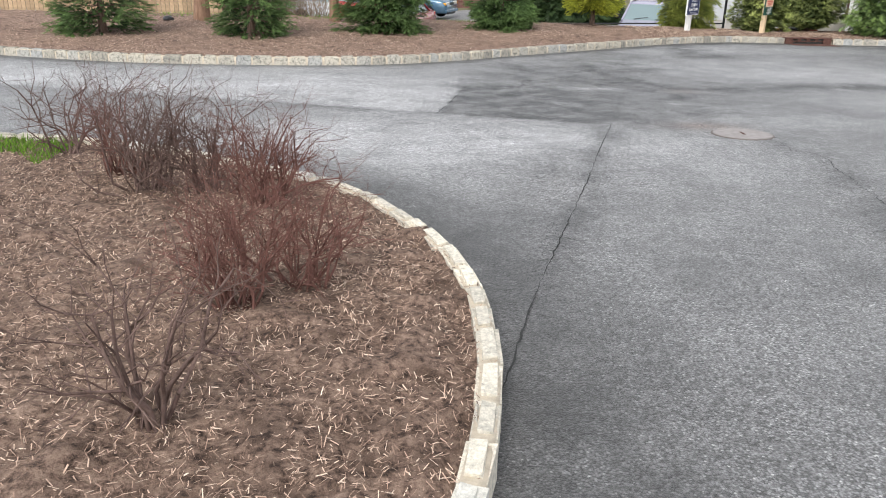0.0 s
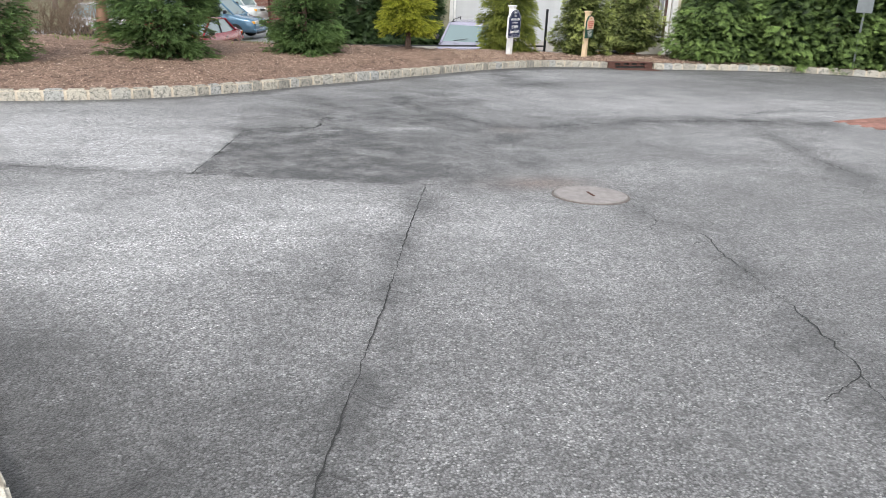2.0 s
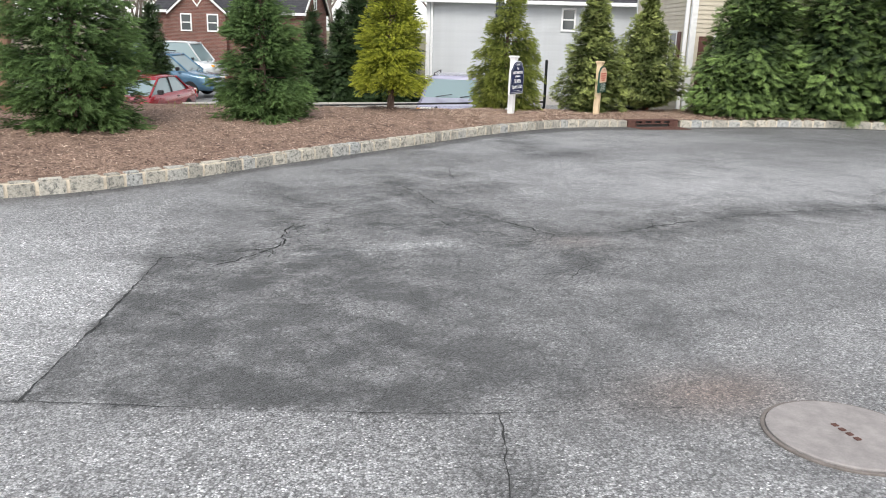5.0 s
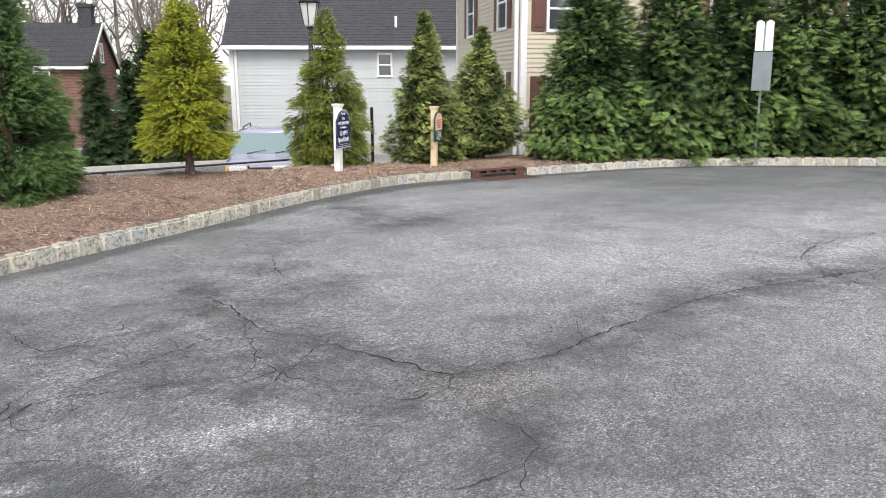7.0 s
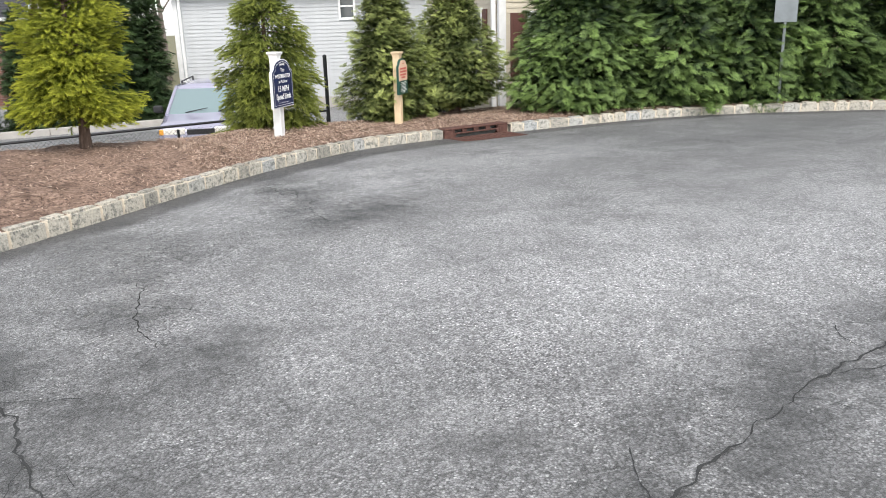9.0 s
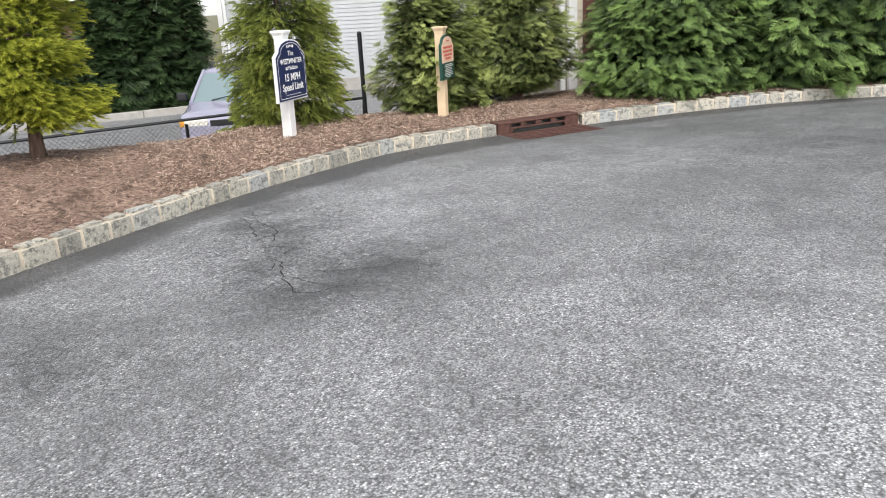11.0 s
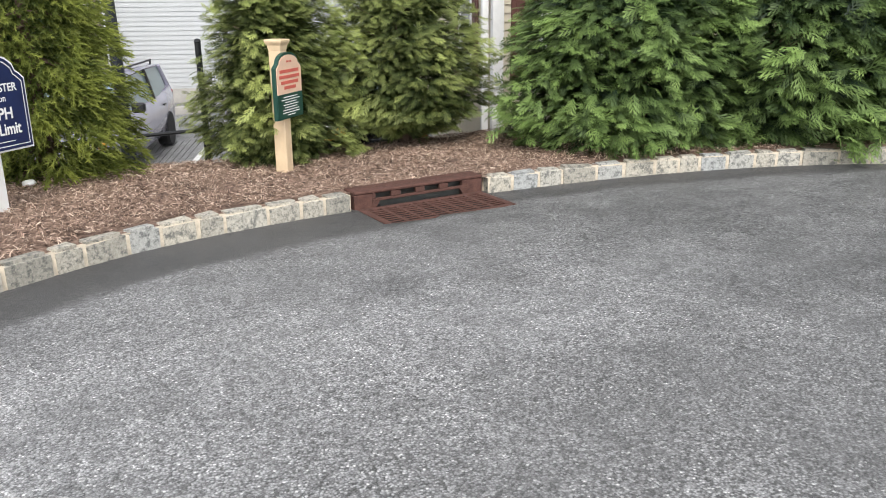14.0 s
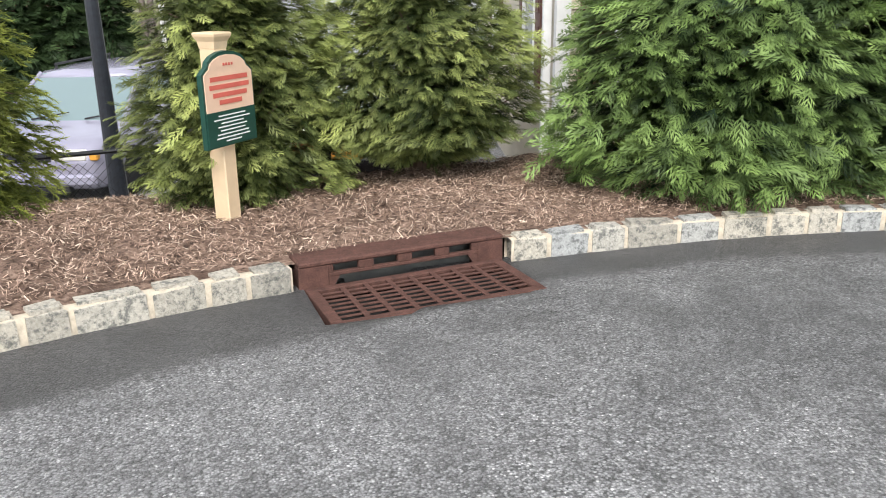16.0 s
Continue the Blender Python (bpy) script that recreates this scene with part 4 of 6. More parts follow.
LENGTHS = (0.2, 0.23, 0.26, 0.27, 0.3, 0.34)
BLOCKS = {mat: {ln: [block_mesh(i + 10 * j, ln - 0.032, mat, wide) for i in range(3)] for j, ln in enumerate(LENGTHS)} for mat, wide in ((M_STONE, 0.062), (M_CLEANSTONE, 0.045))}


def curb(name, line, inward, label, skip=None, seed=1, mat=M_STONE):
    """Blocks set end to end along a line, bedded in a strip of mortar."""
    r = random.Random(seed)
    d = np.gradient(line, axis=0)
    d /= np.linalg.norm(d, axis=1)[:, None]
    nrm = np.c_[-d[:, 1], d[:, 0]] * inward
    wide = 0.062 if mat is M_STONE else 0.045
    mid = line + nrm * wide
    V, F = [], []
    for i in range(0, len(line), 2):
        z = float(road_z(*mid[i]))
        for off, hz in ((0.008 - wide, -0.1), (0.008 - wide, 0.126), (wide - 0.008, 0.126), (wide - 0.008, -0.1)):
            V.append((*(mid[i] + nrm[i] * off), z + hz))
        if i and not (skip and skip(*mid[i])) and not (skip and skip(*mid[i - 2])):
            k = len(V) - 8
            F += [(k + j, k + (j + 1) % 4, k + 4 + (j + 1) % 4, k + 4 + j) for j in range(4)]
    base = tagged(new(name, raw_mesh(name, V, F, M_MORTAR)), label, "curb", kind="structure")
    s = np.r_[0, np.cumsum(np.linalg.norm(np.diff(mid, axis=0), axis=1))]
    p = 0.0
    while p < s[-1] - 0.4:
        ln = r.choice(LENGTHS)
        c = np.array([np.interp(p + ln / 2, s, mid[:, 0]), np.interp(p + ln / 2, s, mid[:, 1])])
        e = np.array([np.interp(p + ln, s, mid[:, 0]), np.interp(p + ln, s, mid[:, 1])])
        b0 = np.array([np.interp(p, s, mid[:, 0]), np.interp(p, s, mid[:, 1])])
        p += ln
        if (skip and skip(*c)) or abs(c[0]) > 19:
            continue
        ob = new("curb_stone", r.choice(BLOCKS[mat][ln]))
        ob.parent = base
        ang = math.atan2(*(e - b0)[::-1]) + (math.pi if r.random() < 0.5 else 0)
        ob.matrix_local = Matrix.Translation((c[0], c[1], float(road_z(*c)) + r.uniform(-0.004, 0.004))) @ Euler((r.uniform(-0.018, 0.018), r.uniform(-0.008, 0.008), ang + r.uniform(-0.012, 0.012))).to_matrix().to_4x4()
    return base


DRAIN = (9.03, 20.3)
for nm, ln_, sg, sd in (("curb_west", far_line[far_line[:, 0] < 8.44][::-1], -1, 3), ("curb_east", far_line[far_line[:, 0] > 9.62], 1, 4)):
    curb(nm, ln_, sg, "granite block curb with pale mortar joints along the drive", None, sd)
curb("curb_island", isl_line, -1, "curved granite block curb round the mulch island", None, 5, M_CLEANSTONE)

# ---- storm drain ----
def storm_drain():
    x, y = DRAIN
    t = thing("storm_drain", pose(x, y, float(road_z(x, y - 0.1)), 0, 0, 4.0), "rusty cast iron storm drain set in the curb", "storm drain")
    bm = bmesh.new()
    box(bm, -0.59, 0.59, -0.005, 0.19, 0.122, 0.15, 0.008)
    for a, b in ((-0.59, -0.43), (0.43, 0.59)):
        box(bm, a, b, 0.0, 0.18, -0.08, 0.122, 0.004)
    box(bm, -0.43, 0.43, 0.0, 0.03, 0.058, 0.078, 0.003)
    edges = [-0.43]
    for c in (-0.335, -0.115, 0.105, 0.325):
        edges += [c - 0.068, c + 0.068]
    edges.append(0.43)
    for a, b in zip(edges[::2], edges[1::2]):
        box(bm, a, b, 0.0, 0.03, 0.078, 0.122, 0.004)
    for sx in (-0.43, 0.43):
        sg = 1 if sx < 0 else -1
        slab(bm, [(sx, -0.02), (sx + sg * 0.012, -0.02), (sx + sg * 0.06, 0.058), (sx, 0.058)], 0.0, 0.03)
    part("hood", bm, M_RUST, t)
    # solid filler just below the bars, coloured as the dark of the pit
    part("sump", boxed(-0.54, 0.54, -0.51, 0.08, -0.4, -0.06), M_PITSHADE, t, "block under the grate painted near-black as the pit's shade")
    part("back_wall", boxed(-0.43, 0.43, 0.1, 0.17, -0.5, 0.12), M_THROAT, t, "dark grey concrete throat wall")
    bm = bmesh.new()
    w, d, z = 0.565, 0.53, 0.012
    for a, b, c, e in ((-w, w, -d, -d + 0.055), (-w, w, -0.05, 0.0), (-w, -w + 0.06, -d + 0.055, -0.05), (w - 0.06, w, -d + 0.055, -0.05)):
        box(bm, a, b, c, e, -0.05, z, 0.004)
    g = part("grate", bm, M_RUST, t, "rusty slotted grate")
    bar = bm_mesh("grate_bar", boxed(-w + 0.06, w - 0.06, -0.0085, 0.0085, 0.001, 0.009, 0.002), M_RUST)
    rib = bm_mesh("grate_rib", boxed(-0.014, 0.014, -d + 0.055, -0.05, 0.001, 0.0105, 0.002), M_RUST)
    for i in range(1, 8):
        o = new("grate_bar", bar)
        o.parent, o.location = g, (0, -d + 0.055 + i * (d - 0.105) / 8, 0)
    for i in range(1, 8):
        o = new("grate_rib", rib)
        o.parent, o.location = g, (-w + 0.06 + i * (2 * w - 0.12) / 8, 0, 0)


storm_drain()


def manhole():
    t = thing("manhole_cover", pose(3.06, 8.02, float(road_z(3.06, 8.02)) + 0.004, -2.1, 0, 0), "round pale iron manhole cover in the asphalt", "manhole cover")
    bm = bmesh.new()
    lathe(bm, [(0.312, -0.02), (0.312, 0.004), (0.308, 0.006), (0.297, 0.006), (0.297, -0.02)], 40)
    part("ring", bm, M_RING, t, "dark worn iron ring")
    bm = bmesh.new()
    lathe(bm, [(0.293, -0.02), (0.293, 0.009), (0.285, 0.013), (0.27, 0.012), (0.02, 0.012)], 40)
    c = part("cover", bm, M_COVER, t)
    for k in range(4):
        part("raised_bar", boxed(-0.012, 0.012, -0.07 + k * 0.04, -0.045 + k * 0.04, 0.011, 0.016, 0.002), M_RUST, c)


manhole()

# ---- signs ----
def arch_outline(w, z0, z1, top, k=9):
    """A board with shoulders and a round head."""
    pts = [(-w, z0), (w, z0), (w, z1), (w * 0.86, z1 + (top - z1) * 0.22)]
    for i in range(k):
        a = math.pi * i / (k - 1)
        pts.append((w * 0.78 * math.cos(a), z1 + (top - z1) * (0.3 + 0.7 * math.sin(a))))
    pts += [(-w * 0.86, z1 + (top - z1) * 0.22), (-w, z1)]
    return pts


def post_bm(h, w):
    bm = boxed(-w, w, -w, w, -0.15, h - 0.09, 0.006)
    prof = [(w * 1.38, h - 0.09), (w * 1.45, h - 0.075), (w * 1.55, h - 0.05), (w * 1.95, h - 0.022), (w * 2.0, h - 0.008), (w * 1.85, h)]
    lathe(bm, prof, 4, Matrix.Rotation(math.pi / 4, 4, "Z"))
    return bm


def speed_sign():
    z = float(bed_z(6.05, 20.58))
    t = thing("speed_limit_sign", pose(6.05, 20.58, z, 1.0, 0, 45), "white post with a navy speed limit board", "speed limit sign")
    part("post", post_bm(1.12, 0.056), M_WHITE, t)
    part("board_back", slab(bmesh.new(), arch_outline(0.3, 0.4, 0.86, 1.03), -0.092, -0.057), M_WHITE, t, "white board edge")
    b = part("board", slab(bmesh.new(), arch_outline(0.287, 0.413, 0.855, 1.017), -0.098, -0.0925), M_NAVY, t, "navy board with white lettering")
    o = arch_outline(0.268, 0.432, 0.84, 0.998)
    n = len(o)
    V = [(x, -0.0995, zz) for x, zz in o] + [(x * 0.978, -0.0995, 0.7 + (zz - 0.7) * 0.978) for x, zz in o]
    ob = new("border_line", raw_mesh("border_line", V, [(i, (i + 1) % n, n + (i + 1) % n, n + i) for i in range(n)], M_LETTER))
    ob.parent = b
    y = -0.0985
    lettering("The", 0.072, 0.0, y, 0.865, M_LETTER, b)
    lettering("WESTMINSTER", 0.072, 0.0, y, 0.785, M_LETTER, b, 0.44, 0.0012)
    lettering("at Madison", 0.06, 0.0, y, 0.722, M_LETTER, b, 0.24)
    lettering("15 MPH", 0.105, 0.0, y, 0.61, M_LETTER, b, 0.3, 0.0018)
    lettering("Speed Limit", 0.105, 0.0, y, 0.51, M_LETTER, b, 0.42, 0.0018)
    part("rule_line", boxed(-0.15, 0.15, y - 0.001, y + 0.001, 0.462, 0.467), M_LETTER, b)
    for i in range(5):
        part("crest_mark", boxed(-0.065 + i * 0.028, -0.047 + i * 0.028, y - 0.001, y + 0.001, 0.955 - abs(i - 2) * 0.006, 0.972), M_LETTER, b)


def notice_sign():
    z = float(bed_z(8.2, 21.26))
    t = thing("notice_sign", pose(8.2, 21.26, z, 0.5, 0, 46), "cream post with a peach and green notice board", "notice sign")
    part("post", post_bm(1.11, 0.055), M_CREAM, t)
    part("board_back", slab(bmesh.new(), arch_outline(0.225, 0.475, 0.89, 1.01), -0.088, -0.056), M_GREEN, t, "dark green board edge")
    b = part("board", slab(bmesh.new(), arch_outline(0.21, 0.68, 0.885, 0.99), -0.095, -0.0885), M_PEACH, t, "peach upper panel with red writing")
    g = part("lower_panel", boxed(-0.216, 0.216, -0.0945, -0.0885, 0.482, 0.678), M_GREEN, t, "green lower panel with small white writing")
    y = -0.0965
    for i, (w, zz) in enumerate(((0.165, 0.86), (0.175, 0.815), (0.15, 0.77), (0.1, 0.728))):
        part("writing_line", boxed(-w, w, y - 0.001, y + 0.001, zz - 0.012, zz + 0.014), M_REDLET, b)
    for i in range(4):
        part("crest_mark", boxed(-0.045 + i * 0.024, -0.03 + i * 0.024, y - 0.001, y + 0.001, 0.93, 0.945), M_REDLET, b)
    for i, w in enumerate((0.12, 0.16, 0.1, 0.13, 0.11, 0.14, 0.15, 0.07)):
        part("writing_line", boxed(-w, w, y - 0.0008, y + 0.0012, 0.65 - i * 0.021, 0.657 - i * 0.021), M_LETTER, g)


speed_sign()
notice_sign()
M_GREYMETAL = plain("grey_sign_back", (0.22, 0.24, 0.25), 0.45, 0.5, 0.15, 5, 0.05)


def street_sign():
    x, y = 13.95, 18.82
    z = float(bed_z(x, y))
    t = thing("parking_sign", pose(x, y, z, 0, 0, -47), "grey metal sign backs on a thin post in the hedge", "street sign")
    part("post", boxed(-0.022, 0.022, 0.0, 0.03, -0.2, 2.5, 0.004), M_GREYMETAL, t)
    part("sign_plate", boxed(-0.17, 0.17, -0.012, -0.004, 1.28, 2.0, 0.003), M_GREYMETAL, t)
    for a, b in ((-0.155, -0.015), (0.015, 0.155)):
        part("white_plate", slab(bmesh.new(), [(a, 2.02), (b, 2.02), (b, 2.54), ((a + b) / 2, 2.58), (a, 2.54)], -0.012, -0.004), M_WHITE, t, "white narrow sign plate")


street_sign()


# ---- tubes: shrubs, bare trees ----
def tubes(name, segs, mat):
    """One mesh of four-sided tapering sticks, from rows of p, q, r0, r1."""
    s = np.array(segs, np.float32)
    p, q, r0, r1 = s[:, :3], s[:, 3:6], s[:, 6:7], s[:, 7:8]
    d = q - p
    d /= np.linalg.norm(d, axis=1)[:, None] + 1e-9
    u = np.cross(d, np.where(np.abs(d[:, 2:]) > 0.9, [[1.0, 0, 0]], [[0, 0, 1.0]]))
    u /= np.linalg.norm(u, axis=1)[:, None] + 1e-9
    v = np.cross(d, u)
    V = np.stack([p + u * r0, p + v * r0, p - u * r0, p - v * r0, q + u * r1, q + v * r1, q - u * r1, q - v * r1], 1).reshape(-1, 3)
    i = np.arange(len(s))[:, None] * 8
    F = np.concatenate([i + np.array([[a, (a + 1) % 4, 4 + (a + 1) % 4, 4 + a]]) for a in range(4)], 0)
    return raw_mesh(name, V, F, mat, True)


def grow(out, r, p, d, ln, rad, depth, wander, fork, up, tip=0.3, steps=4):
    """Grows one limb and its side shoots."""
    for i in range(steps):
        d = d + Vector((r.gauss(0, wander), r.gauss(0, wander), r.gauss(0, wander) + up))
        d.normalize()
        q = p + d * (ln / steps)
        r0, r1 = rad * (1 - (1 - tip) * i / steps), rad * (1 - (1 - tip) * (i + 1) / steps)
        out.append((*p, *q, r0, r1))
        p = q
        if depth > 0 and (i > 0 or depth < 2):
            for _ in range(fork if i else 1):
                if r.random() < 0.85:
                    side = Vector((r.gauss(0, 1), r.gauss(0, 1), r.gauss(0, 0.5))).normalized()
                    grow(out, r, p, (d * 0.75 + side * 0.75).normalized(), ln * r.uniform(0.4, 0.62), r1 * 0.62, depth - 1, wander * 1.15, fork, up, tip, max(2, steps - 1))


def bare_shrub(seed, x, y, h, spread, stems, mat, label, depth=2, rad=0.006):
    r = random.Random(seed)
    a, b = [], []
    for i in range(stems):
        an = r.uniform(0, 6.28)
        base = Vector((r.gauss(0, spread * 0.16), r.gauss(0, spread * 0.16), -0.03))
        d = Vector((math.cos(an) * spread * r.uniform(0.2, 0.9), math.sin(an) * spread * r.uniform(0.2, 0.9), h)).normalized()
        segs = []
        grow(segs, r, base, d, h * r.uniform(0.6, 1.05), rad * r.uniform(0.8, 1.4), depth, 0.3, 2, 0.05, 0.42)
        for s in segs:
            (a if s[6] > rad * 0.5 else b).append(s)
    t = thing("bare_shrub", pose(x, y, float(island_z(x, y))), label, "shrub", "bare shrubs on the island")
    tagged(part("stem_clump", tubes("stem_clump", a, mat), None, t), kind="stuff")
    tagged(part("twig_mass", tubes("twig_mass", b, mat), None, t), kind="stuff")


RED_L, GREY_L = "leafless shrub with fine reddish brown twigs", "leafless shrub with dark grey crooked stems"
bare_shrub(1, -0.9, 2.12, 0.58, 0.34, 10, M_TWIG2, GREY_L, 2, 0.009)
bare_shrub(2, -0.86, 3.05, 0.5, 0.32, 33, M_TWIG, RED_L, 2, 0.006)
bare_shrub(3, -0.64, 3.3, 0.48, 0.3, 25, M_TWIG, RED_L, 2, 0.006)
bare_shrub(4, -1.12, 4.72, 0.58, 0.42, 33, M_TWIG, RED_L, 2, 0.007)
bare_shrub(5, -1.5, 4.95, 0.62, 0.4, 30, M_TWIG2, RED_L, 2, 0.007)
bare_shrub(6, -1.95, 4.95, 0.64, 0.38, 28, M_TWIG2, RED_L, 2, 0.007)
bare_shrub(7, -2.25, 5.35, 0.64, 0.4, 25, M_TWIG, RED_L, 2, 0.007)
bare_shrub(8, -2.95, 6.02, 0.66, 0.46, 11, M_TWIG2, GREY_L, 2, 0.009)

# ---- low chain-link fence ----
FY, RAIL = 23.85, -0.63


def fence():
    t = thing("chain_link_fence", pose(0, FY, 0), "low black chain-link fence behind the planting bed", "fence")
    x0, x1 = -16.0, 8.05
    part("top_rail", cyl(bmesh.new(), (x0, 0, RAIL), (2.5, 0, RAIL), 0.021, 0.021, 8), M_BLACK, t)
    part("top_rail", cyl(bmesh.new(), (2.5, 0, RAIL), (x1, 0, RAIL + 0.1), 0.021, 0.021, 8), M_BLACK, t)
    post = bm_mesh("post", cyl(bmesh.new(), (0, 0, -1.5), (0, 0, RAIL - 0.01), 0.024, 0.024, 8), M_BLACK)
    for i in range(10):
        o = new("post", post)
        o.parent, o.location = t, (x0 + i * 2.67, 0, 0)
    tall = bmesh.new()
    cyl(tall, (x1, 0, -1.5), (x1, 0, 0.42), 0.034, 0.034, 10)
    lathe(tall, [(0.036, 0.42), (0.04, 0.43), (0.03, 0.455), (0.005, 0.465)], 10, Matrix.Translation((x1, 0, 0)))
    part("end_post", tall, M_BLACK, t)
    segs = []
    h = RAIL + 1.5
    for i in range(int((x1 - x0 + h) / 0.07)):
        for sg in (1, -1):
            xa = x0 + i * 0.07 - (h if sg > 0 else 0)
            p, q = Vector((xa, 0.004 * sg, -1.5)), Vector((xa + h, 0.004 * sg, RAIL))
            if sg < 0:
                p, q = Vector((xa, 0.004 * sg, RAIL)), Vector((xa + h, 0.004 * sg, -1.5))
            if p.x < x0 or q.x > x1:
                continue
            segs.append((*p, *q, 0.0022, 0.0022))
    o = part("chain_link", tubes("chain_link", segs, M_BLACK), None, t)
    tagged(o, kind="stuff")


fence()

# ---- lamp post ----
M_LAMPIRON = plain("lamp_iron", (0.035, 0.04, 0.05), 0.35, 0.3, 0.3, 15, 0.2)
M_LAMPGLASS = glass_mat("frosted_lamp_glass", (0.62, 0.62, 0.6), 0.25)


def lamp_post():
    x, y = 7.37, 25.68
    z = float(lot_z(x, y))
    t = thing("lamp_post", pose(x, y, z), "black fluted lamp post with a glass lantern", "street lamp")
    H = 2.2 - z
    bm = bmesh.new()
    lathe(bm, [(0.13, -0.05), (0.13, 0.12), (0.1, 0.2), (0.1, 0.5), (0.094, 0.75), (0.09, 0.85), (0.086, 1.0), (0.05, H - 0.15), (0.064, H - 0.12), (0.064, H - 0.05), (0.09, H)], 16)
    part("post", bm, M_LAMPIRON, t)
    body = bmesh.new()
    lathe(body, [(0.1, H), (0.13, H + 0.03), (0.215, H + 0.5), (0.2, H + 0.5)], 6)
    lan = part("lantern_glass", body, M_LAMPGLASS, t, "clear frosted lantern panes")
    for i in range(6):
        a = 2 * math.pi * i / 6
        part("lantern_bar", cyl(bmesh.new(), (0.135 * math.cos(a), 0.135 * math.sin(a), H + 0.02), (0.222 * math.cos(a), 0.222 * math.sin(a), H + 0.51), 0.012, 0.012, 5), M_BLACK, lan)
    top = bmesh.new()
    lathe(top, [(0.24, H + 0.5), (0.25, H + 0.53), (0.17, H + 0.65), (0.1, H + 0.7), (0.085, H + 0.78), (0.03, H + 0.82), (0.02, H + 0.9), (0.004, H + 0.94)], 12)
    part("lantern_cap", top, M_BLACK, t)


lamp_post()

# ---- cars ----
M_TYRE = plain("tyre_rubber", (0.02, 0.02, 0.021), 0.85, 0, 0.2, 20, 0.2)
M_RIM = plain("alloy_rim", (0.5, 0.5, 0.52), 0.3, 0.8, 0.1)
# pale base colour carries the sky's reflection in the glass
M_GLASSCAR = glass_mat("windscreen", (0.2, 0.27, 0.28), 0.05)
M_LIGHT = plain("headlight_lens", (0.75, 0.72, 0.66), 0.15, 0, 0.1)
M_AMBER = plain("amber_lens", (0.75, 0.36, 0.06), 0.2, 0, 0.1)
M_TAIL = plain("tail_lens", (0.4, 0.02, 0.02), 0.2, 0, 0.1)
M_TRIM = plain("black_trim", (0.02, 0.02, 0.022), 0.5)


def paint(name, c):
    m = plain(name, c, 0.25, 0.25, 0.08, 1.5, 0)
    m.node_tree.nodes["Principled BSDF"].inputs["Coat Weight"].default_value = 0.7
    return m


def loft(rings):
    """A closed shell through rings of equal length."""
    bm = bmesh.new()
    vs = [[bm.verts.new(p) for p in r] for r in rings]
    n = len(rings[0])
    for a, b in zip(vs, vs[1:]):
        for i in range(n):
            bm.faces.new((a[i], a[(i + 1) % n], b[(i + 1) % n], b[i]))
    bm.faces.new(vs[0][::-1])
    bm.faces.new(vs[-1])
    return bm


def body_ring(y, w, z0, z1):
    h = z1 - z0
    half = [(w * 0.8, z0), (w * 0.97, z0 + h * 0.12), (w, z0 + h * 0.45), (w * 0.985, z0 + h * 0.8), (w * 0.93, z0 + h * 0.95), (w * 0.8, z1)]
    return [(x, y, z) for x, z in half] + [(-x, y, z) for x, z in half[::-1]]


